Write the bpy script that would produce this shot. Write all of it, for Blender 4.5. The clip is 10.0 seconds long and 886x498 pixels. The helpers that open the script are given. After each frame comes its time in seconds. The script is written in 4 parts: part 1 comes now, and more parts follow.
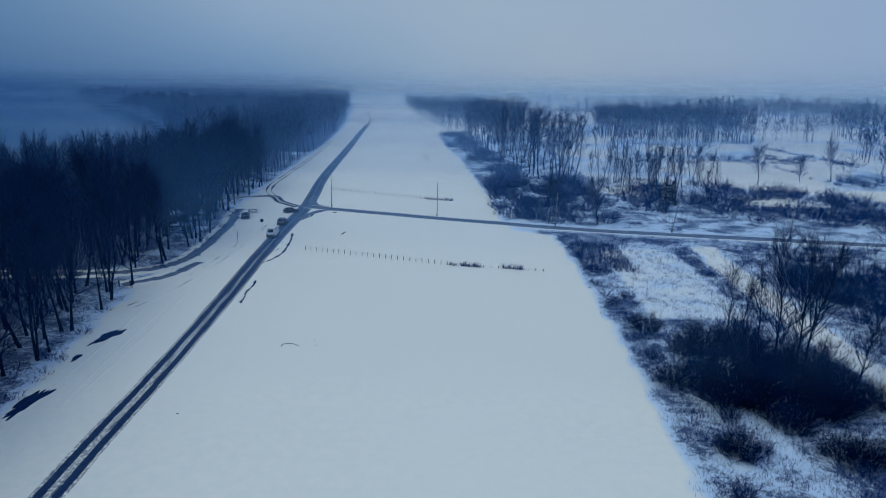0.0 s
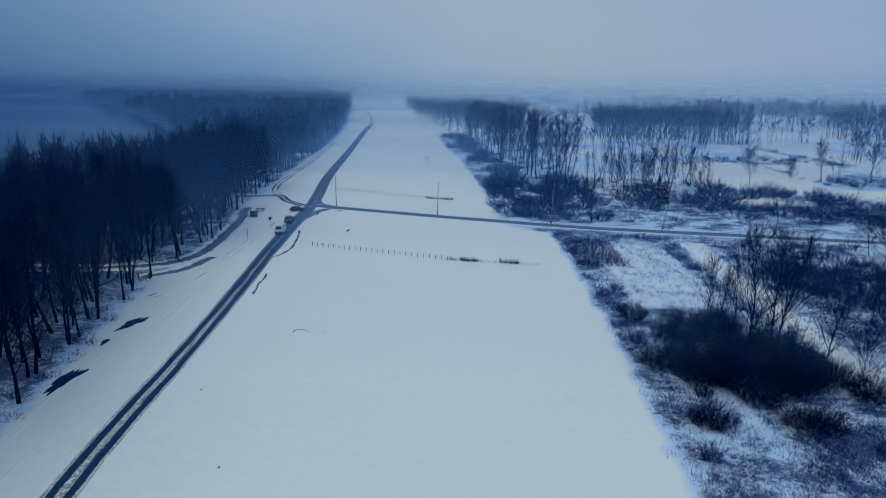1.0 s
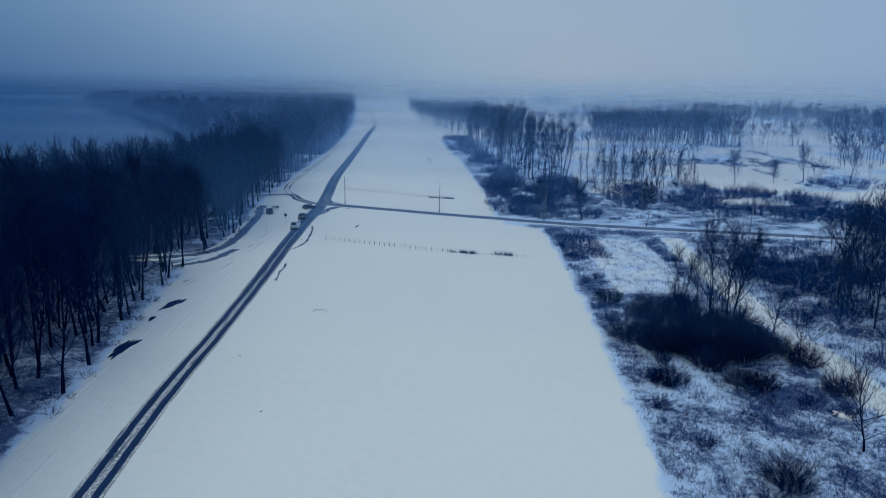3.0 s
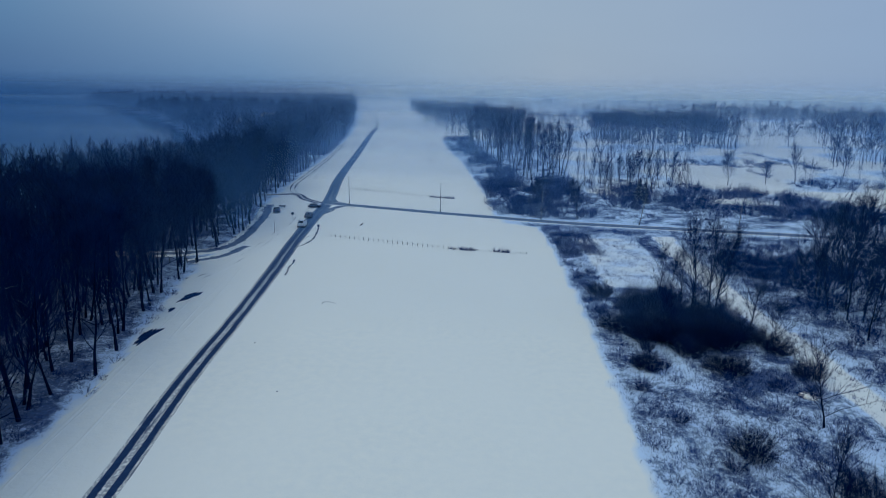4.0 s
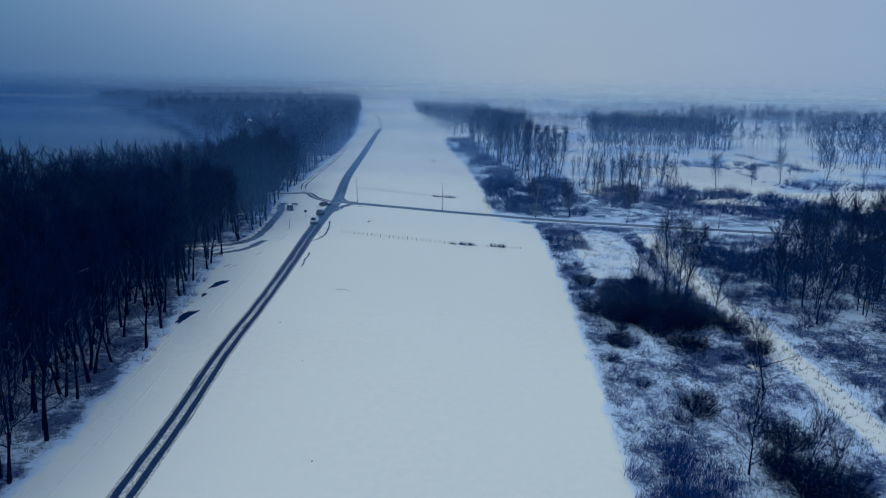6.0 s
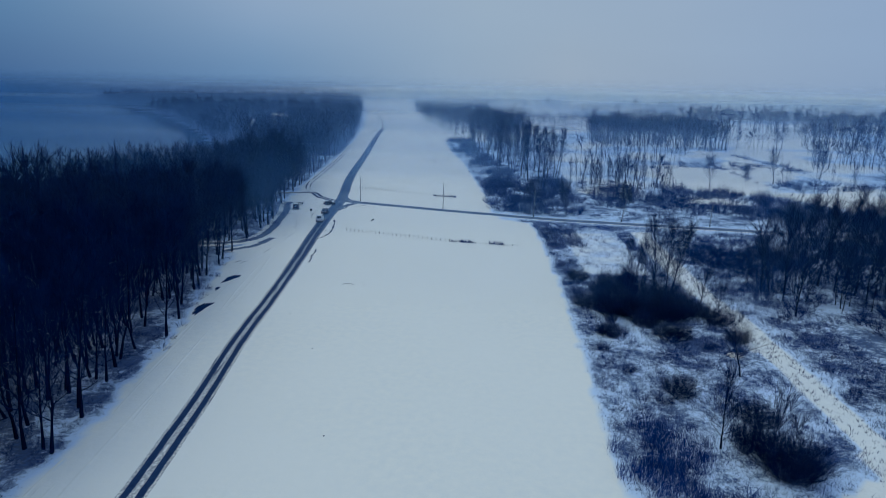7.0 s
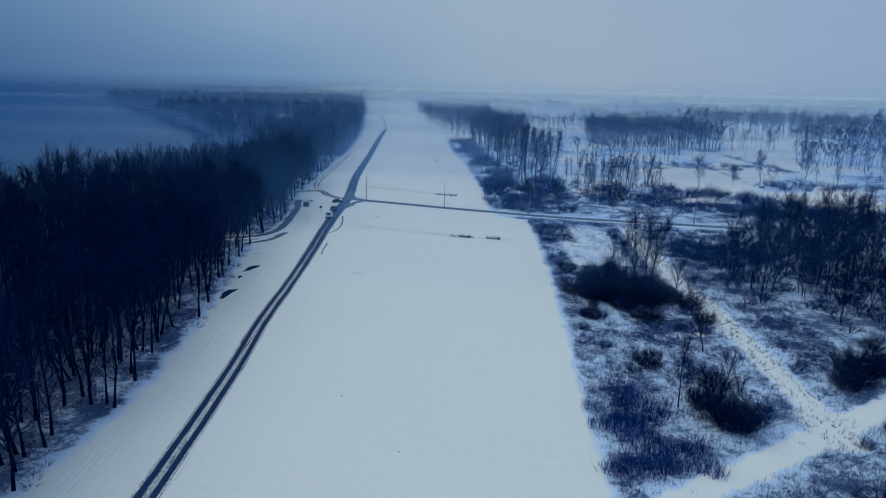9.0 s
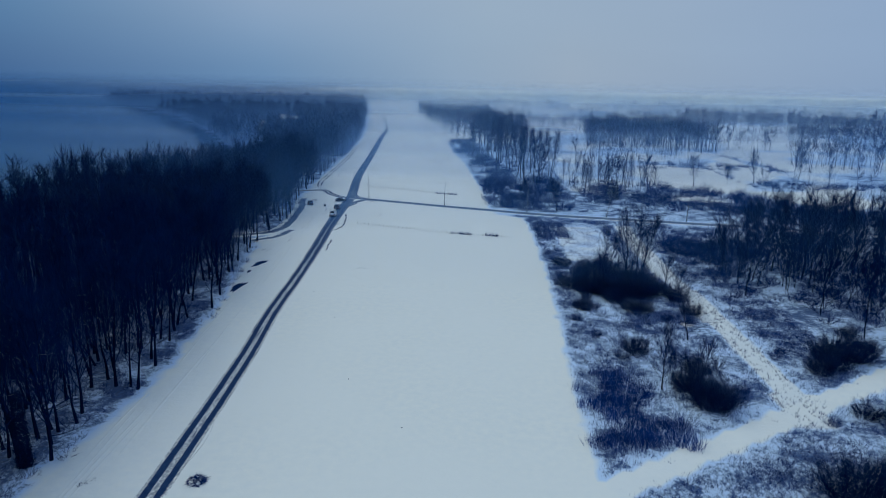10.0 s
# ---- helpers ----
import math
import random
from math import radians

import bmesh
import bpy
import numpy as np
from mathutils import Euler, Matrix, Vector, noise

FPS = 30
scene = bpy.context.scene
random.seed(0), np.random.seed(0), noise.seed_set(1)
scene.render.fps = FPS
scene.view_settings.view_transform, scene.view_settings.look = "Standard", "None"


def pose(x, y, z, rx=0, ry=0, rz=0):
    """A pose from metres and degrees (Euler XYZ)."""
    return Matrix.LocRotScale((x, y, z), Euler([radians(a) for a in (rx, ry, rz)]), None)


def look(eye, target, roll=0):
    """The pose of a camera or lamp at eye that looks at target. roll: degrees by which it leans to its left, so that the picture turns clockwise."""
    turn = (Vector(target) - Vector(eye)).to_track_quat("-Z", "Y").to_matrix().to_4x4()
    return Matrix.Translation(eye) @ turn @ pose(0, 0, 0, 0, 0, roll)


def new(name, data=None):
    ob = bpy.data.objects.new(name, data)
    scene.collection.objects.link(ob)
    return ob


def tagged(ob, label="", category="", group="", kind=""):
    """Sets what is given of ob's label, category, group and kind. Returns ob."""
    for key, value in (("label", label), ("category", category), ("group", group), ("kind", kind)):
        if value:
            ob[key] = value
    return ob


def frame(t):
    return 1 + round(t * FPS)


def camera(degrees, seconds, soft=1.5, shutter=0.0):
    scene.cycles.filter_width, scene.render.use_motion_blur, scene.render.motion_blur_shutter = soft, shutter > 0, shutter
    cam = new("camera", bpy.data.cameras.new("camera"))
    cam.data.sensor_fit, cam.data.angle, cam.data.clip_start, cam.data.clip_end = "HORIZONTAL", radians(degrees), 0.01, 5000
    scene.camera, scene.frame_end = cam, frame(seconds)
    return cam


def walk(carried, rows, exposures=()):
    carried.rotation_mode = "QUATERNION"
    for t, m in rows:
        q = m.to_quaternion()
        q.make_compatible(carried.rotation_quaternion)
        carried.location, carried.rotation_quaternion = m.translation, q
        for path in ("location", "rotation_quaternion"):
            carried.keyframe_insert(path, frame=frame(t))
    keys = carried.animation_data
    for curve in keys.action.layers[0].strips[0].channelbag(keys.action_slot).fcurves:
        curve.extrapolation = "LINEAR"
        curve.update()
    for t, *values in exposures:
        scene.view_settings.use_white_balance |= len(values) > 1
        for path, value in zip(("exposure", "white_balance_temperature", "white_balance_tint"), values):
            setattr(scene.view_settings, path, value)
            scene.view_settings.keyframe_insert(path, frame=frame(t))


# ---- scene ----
cam = camera(68.0, 10.0, soft=0.9)
# seconds, eye x y z, heading, pitch, roll
PATH = [
    (0, 0.271, -2.561, 31.492, 2.278, -14.231, 0.708),
    (1, 0.652, -9.006, 32.009, 2.352, -14.115, 0.686),
    (2, 1.031, -15.526, 32.748, 2.436, -14.048, 0.712),
    (3, 1.412, -22.097, 33.657, 2.528, -14.019, 0.776),
    (4, 1.799, -28.697, 34.683, 2.624, -14.021, 0.863),
    (5, 2.194, -35.305, 35.771, 2.721, -14.043, 0.962),
    (6, 2.600, -41.898, 36.869, 2.817, -14.075, 1.061),
    (7, 3.022, -48.453, 37.924, 2.908, -14.109, 1.147),
    (8, 3.462, -54.950, 38.883, 2.992, -14.136, 1.208),
    (9, 3.923, -61.365, 39.692, 3.066, -14.145, 1.231),
    (10, 4.409, -67.677, 40.299, 3.127, -14.127, 1.205),
]


def aim(x, y, z, yaw, pitch, roll):
    a, b = radians(yaw), radians(pitch)
    way = Vector((-math.sin(a) * math.cos(b), math.cos(a) * math.cos(b), math.sin(b)))
    return look((x, y, z), Vector((x, y, z)) + way, roll)


walk(cam, [(t, aim(*r)) for t, *r in PATH], exposures=((0, 0.0), (10, 0.0)))

# ---- sky and sun: a winter overcast, darker over the lake ----
world = bpy.data.worlds.new("overcast_sky")
scene.world = world
world.use_nodes = True
wn, wl = world.node_tree.nodes, world.node_tree.links
wn.clear()


def wnode(kind, **inputs):
    n = wn.new(kind)
    for k, v in inputs.items():
        n.inputs[k.replace("_", " ")].default_value = v
    return n


def wramp(fac, stops):
    n = wn.new("ShaderNodeValToRGB")
    e = n.color_ramp.elements
    while len(e) < len(stops):
        e.new(0.5)
    for s, (p, c) in zip(e, stops):
        s.position, s.color = p, (*c, 1)
    wl.new(fac, n.inputs["Fac"])
    return n.outputs["Color"]


coord = wn.new("ShaderNodeTexCoord")
split = wn.new("ShaderNodeSeparateXYZ")
wl.new(coord.outputs["Generated"], split.inputs[0])
side = wnode("ShaderNodeMapRange")
side.inputs["From Min"].default_value, side.inputs["From Max"].default_value = -0.62, 0.62
wl.new(split.outputs["X"], side.inputs["Value"])
low = wramp(side.outputs[0], [(0.0, (0.024, 0.108, 0.280)), (0.25, (0.120, 0.245, 0.435)), (0.46, (0.245, 0.360, 0.510)), (0.60, (0.290, 0.385, 0.510)), (1.0, (0.215, 0.330, 0.525))])
mid = wramp(side.outputs[0], [(0.0, (0.064, 0.178, 0.350)), (0.25, (0.240, 0.345, 0.500)), (0.5, (0.290, 0.390, 0.510)), (0.7, (0.280, 0.378, 0.515)), (1.0, (0.235, 0.345, 0.535))])
rise = wnode("ShaderNodeMapRange")
rise.interpolation_type = "SMOOTHSTEP"
rise.inputs["From Min"].default_value, rise.inputs["From Max"].default_value = 0.0, 0.13
wl.new(split.outputs["Z"], rise.inputs["Value"])
m1 = wn.new("ShaderNodeMix")
m1.data_type = "RGBA"
wl.new(rise.outputs[0], m1.inputs[0])
wl.new(low, m1.inputs[6])
wl.new(mid, m1.inputs[7])
high = wnode("ShaderNodeMapRange")
high.interpolation_type = "SMOOTHSTEP"
high.inputs["From Min"].default_value, high.inputs["From Max"].default_value = 0.13, 0.7
wl.new(split.outputs["Z"], high.inputs["Value"])
m2 = wn.new("ShaderNodeMix")
m2.data_type = "RGBA"
m2.inputs[7].default_value = (0.232, 0.372, 0.575, 1)
wl.new(high.outputs[0], m2.inputs[0])
wl.new(m1.outputs[2], m2.inputs[6])
cloud = wnode("ShaderNodeTexNoise", Scale=2.2, Detail=4.0, Roughness=0.5)
stretch = wn.new("ShaderNodeMapping")
stretch.inputs["Scale"].default_value = (1, 1, 5)
wl.new(coord.outputs["Generated"], stretch.inputs[0])
wl.new(stretch.outputs[0], cloud.inputs["Vector"])
puff = wnode("ShaderNodeMapRange")
puff.inputs["To Min"].default_value, puff.inputs["To Max"].default_value = 0.95, 1.05
wl.new(cloud.outputs["Fac"], puff.inputs["Value"])
m3 = wn.new("ShaderNodeVectorMath")
m3.operation = "SCALE"
wl.new(m2.outputs[2], m3.inputs[0])
wl.new(puff.outputs[0], m3.inputs["Scale"])
clear = wn.new("ShaderNodeTexSky")
clear.sky_type, clear.sun_disc = "NISHITA", False
clear.sun_elevation, clear.sun_rotation = radians(54.5), radians(281)
veil_mix = wn.new("ShaderNodeMix")
veil_mix.data_type = "RGBA"
veil_mix.inputs[0].default_value = 0.006
wl.new(m3.outputs[0], veil_mix.inputs[6])
wl.new(clear.outputs[0], veil_mix.inputs[7])
back = wnode("ShaderNodeBackground", Strength=1.0)
wl.new(veil_mix.outputs[2], back.inputs["Color"])
wl.new(back.outputs[0], wn.new("ShaderNodeOutputWorld").inputs[0])

sun_data = bpy.data.lights.new("sun", "SUN")
sun_data.energy, sun_data.angle, sun_data.color = 0.98, radians(60), (1.02, 0.965, 0.565)
sun = new("sun", sun_data)
sun.matrix_world = look((-210, 40, 300), (0, 0, 0))


# ---- materials ----
class Nodes:
    """A small wrapper to write node trees in few lines."""

    def __init__(self, name):
        self.mat = bpy.data.materials.new(name)
        self.mat.use_nodes = True
        self.t = self.mat.node_tree
        self.bsdf = self.t.nodes["Principled BSDF"]
        self.bsdf.inputs["Specular IOR Level"].default_value = 0.06

    def node(self, kind, links=(), **values):
        n = self.t.nodes.new(kind)
        for k, v in values.items():
            n.inputs[k.replace("_", " ")].default_value = v
        for key, out in links:
            self.t.links.new(out, n.inputs[key])
        return n

    def place(self):
        return self.node("ShaderNodeNewGeometry").outputs["Position"]

    def noise(self, scale, detail=3.0, rough=0.55, vec=None, stretch=None, distort=0.0):
        vec = vec or self.place()
        if stretch:
            vec = self.node("ShaderNodeMapping", [("Vector", vec)], Scale=stretch).outputs[0]
        return self.node("ShaderNodeTexNoise", [("Vector", vec)], Scale=scale, Detail=detail, Roughness=rough, Distortion=distort).outputs["Fac"]

    def span(self, value, a, b, lo=0.0, hi=1.0):
        n = self.node("ShaderNodeMapRange", [("Value", value)])
        n.inputs["From Min"].default_value, n.inputs["From Max"].default_value = a, b
        n.inputs["To Min"].default_value, n.inputs["To Max"].default_value = lo, hi
        return n.outputs[0]

    def math(self, op, a, b):
        n = self.t.nodes.new("ShaderNodeMath")
        n.operation = op
        for i, v in enumerate((a, b)):
            if isinstance(v, (int, float)):
                n.inputs[i].default_value = v
            else:
                self.t.links.new(v, n.inputs[i])
        return n.outputs[0]

    def mix(self, fac, a, b):
        n = self.t.nodes.new("ShaderNodeMix")
        n.data_type = "RGBA"
        for i, v in ((0, fac), (6, a), (7, b)):
            if isinstance(v, tuple):
                n.inputs[i].default_value = (*v, 1)
            elif isinstance(v, (int, float)):
                n.inputs[i].default_value = v
            else:
                self.t.links.new(v, n.inputs[i])
        return n.outputs[2]

    def attr(self, name):
        n = self.t.nodes.new("ShaderNodeAttribute")
        n.attribute_name = name
        return n.outputs["Fac"]

    def colour(self, out):
        self.t.links.new(out, self.bsdf.inputs["Base Color"])

    def rough(self, v):
        if isinstance(v, (int, float)):
            self.bsdf.inputs["Roughness"].default_value = v
        else:
            self.t.links.new(v, self.bsdf.inputs["Roughness"])

    def bump(self, height, strength=0.3, distance=0.1):
        n = self.node("ShaderNodeBump", [("Height", height)], Strength=strength, Distance=distance)
        self.t.links.new(n.outputs[0], self.bsdf.inputs["Normal"])


SNOW, SNOW_B = (0.81, 0.82, 0.81), (0.74, 0.77, 0.79)
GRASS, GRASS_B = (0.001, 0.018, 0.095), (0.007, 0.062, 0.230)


def snow_colour(n):
    return n.mix(n.span(n.noise(0.035, 4), 0.35, 0.65), n.mix(n.span(n.noise(0.9, 3), 0.3, 0.7), SNOW, SNOW_B), (0.79, 0.81, 0.82))


def ground_material():
    n = Nodes("snow_and_grass")
    cover = n.attr("cover")
    patch = n.noise(0.20, 5, 0.62)
    tuft = n.noise(1.1, 5, 0.74)
    blades = n.noise(5.0, 4, 0.8, stretch=(1.5, 0.6, 1))
    mix = n.math("ADD", n.math("MULTIPLY", patch, 0.42), n.math("ADD", n.math("MULTIPLY", tuft, 0.40), n.math("MULTIPLY", blades, 0.48)))
    edge = n.math("SUBTRACT", 0.83, n.math("MULTIPLY", cover, 0.26))
    grass = n.span(n.math("SUBTRACT", mix, edge), -0.03, 0.06, 0.0, 0.88)
    grass = n.math("MULTIPLY", grass, n.span(cover, 0.02, 0.2))
    soil = n.mix(n.span(n.noise(2.5, 3), 0.35, 0.7), GRASS, GRASS_B)
    # bluish shade of scrub and wood painted into the snow's colour
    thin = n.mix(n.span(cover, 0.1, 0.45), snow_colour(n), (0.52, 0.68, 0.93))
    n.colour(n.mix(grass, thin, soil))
    n.rough(n.span(grass, 0, 1, 0.55, 0.95))
    relief = n.math("ADD", n.noise(0.35, 4), n.math("ADD", n.math("MULTIPLY", n.noise(3.0, 3), 0.25), n.math("MULTIPLY", n.math("MULTIPLY", grass, blades), 1.2)))
    n.bump(relief, 0.35, 0.35)
    return n.mat


def road_material(name, tracks, ragged=0.5, depth=1.0, slushy=0.0):
    """Wet asphalt bared by wheels, slush and snow between and beside the wheel tracks."""
    n = Nodes(name)
    uv = n.t.nodes.new("ShaderNodeTexCoord").outputs["UV"]
    sep = n.node("ShaderNodeSeparateXYZ", [("Vector", uv)])
    u = sep.outputs["X"]
    wob = n.span(n.noise(0.10, 2), 0.25, 0.75, -0.08, 0.08)
    fine = n.span(n.noise(2.4, 4, 0.7), 0.2, 0.8, -0.30, 0.30)
    au = n.math("ABSOLUTE", n.math("ADD", u, wob), 0.0)
    wear = n.attr("wear")
    if tracks:
        half = n.span(wear, -1, 1, 0.12, 0.58)
        half = n.math("SUBTRACT", half, n.math("MULTIPLY", n.span(n.noise(0.22, 4, 0.6), 0.38, 0.62, 0.0, 0.34), n.span(wear, -1.0, -0.2, 1.0, 0.0)))
        d = n.math("ABSOLUTE", n.math("SUBTRACT", au, 0.72), 0.0)
        bare = n.math("LESS_THAN", n.math("ADD", d, n.math("MULTIPLY", fine, 0.45)), half)
        crumbs = n.math("GREATER_THAN", n.math("ADD", n.noise(3.2, 3, 0.7), n.math("MULTIPLY", wear, 0.3)), 0.51)
        within = n.math("LESS_THAN", au, n.span(wear, 0, 1, 1.4, 1.8))
        streak = n.math("GREATER_THAN", n.math("ADD", n.noise(1.0, 4, 0.65, vec=uv, stretch=(3.0, 0.12, 1)), n.math("MULTIPLY", wear, 0.26)), 0.62)
        slush = n.math("MULTIPLY", within, n.math("MAXIMUM", n.math("MULTIPLY", crumbs, 0.75), streak))
        dark = n.math("MAXIMUM", bare, n.math("MULTIPLY", slush, 0.85))
    else:
        edge = n.math("ADD", au, n.math("MULTIPLY", n.math("ADD", fine, n.span(n.noise(0.5, 3), 0.3, 0.7, -0.5, 0.5)), ragged))
        bare = n.math("LESS_THAN", edge, n.span(wear, -1, 1, 0.15, 1.75))
        streak = n.noise(1.0, 4, 0.65, vec=uv, stretch=(2.2, 0.06, 1))
        dark = n.math("MULTIPLY", bare, n.span(streak, 0.36, 0.56, 0.78 * depth, depth))
    asphalt = n.mix(n.span(n.noise(1.4, 4), 0.3, 0.7), (0.005, 0.026, 0.095), (0.016, 0.052, 0.140))
    asphalt = n.mix(n.span(wear, 0.3, 1.0, slushy, 0.75), asphalt, (0.045, 0.110, 0.240))
    n.colour(n.mix(dark, snow_colour(n), asphalt))
    n.rough(n.span(dark, 0, 1, 0.6, 0.55))
    n.bump(n.math("ADD", n.math("MULTIPLY", dark, -0.6), n.math("MULTIPLY", n.noise(4.0, 3), 0.4)), 0.5, 0.06)
    return n.mat


def plain(name, a, b, scale=1.5, rough=0.8, metal=0.0, spec=0.0, bump=0.0, stretch=None, snowy=0.0):
    n = Nodes(name)
    tone = n.mix(n.span(n.noise(scale, 4, 0.6, stretch=stretch), 0.3, 0.7), a, b)
    if snowy:
        each = n.node("ShaderNodeNewGeometry").outputs["Random Per Island"]
        tone = n.mix(n.math("LESS_THAN", each, snowy), tone, (0.42, 0.55, 0.74))
    n.colour(tone)
    n.rough(rough)
    n.bsdf.inputs["Metallic"].default_value = metal
    n.bsdf.inputs["Specular IOR Level"].default_value = spec
    if bump:
        n.bump(n.noise(scale * 4, 3, stretch=stretch), bump, 0.03)
    return n.mat


def water_material():
    n = Nodes("lake_water")
    n.bsdf.inputs["Base Color"].default_value = (0.008, 0.045, 0.12, 1)
    n.bsdf.inputs["Specular IOR Level"].default_value = 0.5
    n.rough(0.1)
    n.bump(n.noise(0.5, 3, stretch=(1, 0.4, 1)), 0.02, 0.1)
    return n.mat


def haze_sheet_material(name, density, top, reach):
    """Haze painted on an upright sheet over the plain: it thins upwards and in drifts, blue over the lake and whiter
    inland.
    """
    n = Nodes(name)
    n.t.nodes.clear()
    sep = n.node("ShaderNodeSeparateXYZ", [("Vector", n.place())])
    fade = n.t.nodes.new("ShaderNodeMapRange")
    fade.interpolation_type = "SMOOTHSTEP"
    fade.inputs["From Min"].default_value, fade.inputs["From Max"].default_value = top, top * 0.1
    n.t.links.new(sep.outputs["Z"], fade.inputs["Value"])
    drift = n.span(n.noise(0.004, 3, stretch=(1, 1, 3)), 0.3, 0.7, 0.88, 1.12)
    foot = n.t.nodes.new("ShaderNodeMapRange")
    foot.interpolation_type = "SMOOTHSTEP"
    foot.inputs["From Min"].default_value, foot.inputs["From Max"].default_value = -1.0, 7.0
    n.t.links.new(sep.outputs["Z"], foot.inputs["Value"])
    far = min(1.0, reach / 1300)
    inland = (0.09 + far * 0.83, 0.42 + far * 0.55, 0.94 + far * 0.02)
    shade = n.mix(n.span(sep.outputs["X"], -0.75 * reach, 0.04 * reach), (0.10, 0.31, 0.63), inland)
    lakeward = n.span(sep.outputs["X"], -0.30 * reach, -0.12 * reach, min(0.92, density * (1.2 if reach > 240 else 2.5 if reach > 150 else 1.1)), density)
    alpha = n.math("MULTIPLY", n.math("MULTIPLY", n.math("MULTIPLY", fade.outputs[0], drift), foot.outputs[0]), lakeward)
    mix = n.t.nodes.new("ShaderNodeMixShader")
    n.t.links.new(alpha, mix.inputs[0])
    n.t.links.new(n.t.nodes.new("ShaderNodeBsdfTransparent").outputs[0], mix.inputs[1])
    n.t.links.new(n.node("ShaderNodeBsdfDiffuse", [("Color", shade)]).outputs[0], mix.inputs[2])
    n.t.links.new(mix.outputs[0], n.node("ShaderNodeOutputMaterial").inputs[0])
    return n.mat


M_GROUND = ground_material()
M_ROAD = road_material("tracked_road", True)
M_LANE = road_material("bare_lane", False, 0.35)
M_SLUSH = road_material("slushy_path", False, 1.1, 1.0, 0.8)
M_WATER = water_material()
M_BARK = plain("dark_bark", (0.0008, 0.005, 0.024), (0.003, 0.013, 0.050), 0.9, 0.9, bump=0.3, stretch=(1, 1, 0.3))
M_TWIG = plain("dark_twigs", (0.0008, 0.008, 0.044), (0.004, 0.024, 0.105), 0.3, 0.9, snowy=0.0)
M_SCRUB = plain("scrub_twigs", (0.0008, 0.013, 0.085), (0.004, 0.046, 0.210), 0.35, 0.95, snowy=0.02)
M_GRASS = plain("dry_grass", (0.002, 0.024, 0.150), (0.010, 0.075, 0.320), 0.4, 0.95)
M_NEEDLE = plain("spruce_needles", (0.002, 0.010, 0.045), (0.007, 0.022, 0.080), 0.8, 0.9)
M_SNOW = plain("settled_snow", SNOW, SNOW_B, 1.2, 0.6, bump=0.2)
M_FROST = plain("frosted_snow", (0.42, 0.52, 0.68), (0.55, 0.64, 0.76), 1.2, 0.7)
M_WOOD = plain("weathered_wood", (0.016, 0.024, 0.042), (0.045, 0.056, 0.080), 2.0, 0.85, bump=0.3, stretch=(1, 1, 0.15))
M_POLE = plain("pole_concrete", (0.16, 0.18, 0.21), (0.24, 0.26, 0.29), 1.0, 0.85)
M_MELT = plain("melt_patch", (0.003, 0.018, 0.075), (0.012, 0.042, 0.130), 1.3, 0.5, bump=0.3)
M_WHITE = plain("white_car_paint", (0.70, 0.72, 0.74), (0.60, 0.63, 0.66), 1.0, 0.3, spec=0.5)
M_BLUE = plain("dark_blue_car_paint", (0.015, 0.03, 0.07), (0.025, 0.045, 0.09), 1.0, 0.3, spec=0.5)
M_BLACK = plain("black_car_paint", (0.010, 0.014, 0.024), (0.018, 0.022, 0.034), 1.0, 0.3, spec=0.5)
M_TYRE = plain("tyre_rubber", (0.008, 0.009, 0.011), (0.016, 0.017, 0.019), 6.0, 0.9)
M_GLASS = plain("car_glass", (0.010, 0.014, 0.020), (0.014, 0.018, 0.026), 1.0, 0.08, spec=0.6)
M_METAL = plain("grey_metal", (0.30, 0.32, 0.34), (0.42, 0.43, 0.45), 3.0, 0.45, metal=0.8, spec=0.5)
M_RED = plain("red_lamp_plastic", (0.20, 0.02, 0.02), (0.26, 0.03, 0.03), 3.0, 0.3, spec=0.5)
M_WALL = plain("pale_plaster", (0.30, 0.31, 0.33), (0.42, 0.43, 0.44), 0.8, 0.9)
M_SIGN = plain("dark_sign", (0.02, 0.025, 0.035), (0.04, 0.045, 0.055), 3.0, 0.6)


# ---- mesh helpers ----
def mesh_np(name, verts, tris, mat):
    verts, tris = np.asarray(verts, dtype=np.float32), np.asarray(tris, dtype=np.int32)
    me = bpy.data.meshes.new(name)
    me.vertices.add(len(verts))
    me.vertices.foreach_set("co", verts.ravel())
    me.loops.add(tris.size)
    me.loops.foreach_set("vertex_index", tris.ravel())
    me.polygons.add(len(tris))
    me.polygons.foreach_set("loop_start", np.arange(len(tris), dtype=np.int32) * tris.shape[1])
    me.update(calc_edges=True)
    me.materials.append(mat)
    return me


def part(name, bm, mat, parent=None, label=""):
    me = bpy.data.meshes.new(name)
    bm.to_mesh(me)
    bm.free()
    me.materials.append(mat)
    ob = new(name, me)
    ob.parent = parent
    return tagged(ob, label)


def box(bm, x0, y0, z0, x1, y1, z1, bevel=0.0):
    m = Matrix.Translation(((x0 + x1) / 2, (y0 + y1) / 2, (z0 + z1) / 2)) @ Matrix.Diagonal((x1 - x0, y1 - y0, z1 - z0, 1))
    made = bmesh.ops.create_cube(bm, size=1, matrix=m)["verts"]
    if bevel:
        edges = {e for v in made for e in v.link_edges}
        bmesh.ops.bevel(bm, geom=list(edges), offset=bevel, segments=2, affect="EDGES", profile=0.6)
    return bm


def rod(bm, a, b, r0, r1, sides=8):
    a, b = Vector(a), Vector(b)
    turn = (b - a).to_track_quat("Z", "Y").to_matrix().to_4x4()
    bmesh.ops.create_cone(bm, cap_ends=True, segments=sides, radius1=r0, radius2=r1, depth=(b - a).length, matrix=Matrix.Translation((a + b) / 2) @ turn)
    return bm


def unit(v):
    return v / max(1e-9, float(np.linalg.norm(v)))


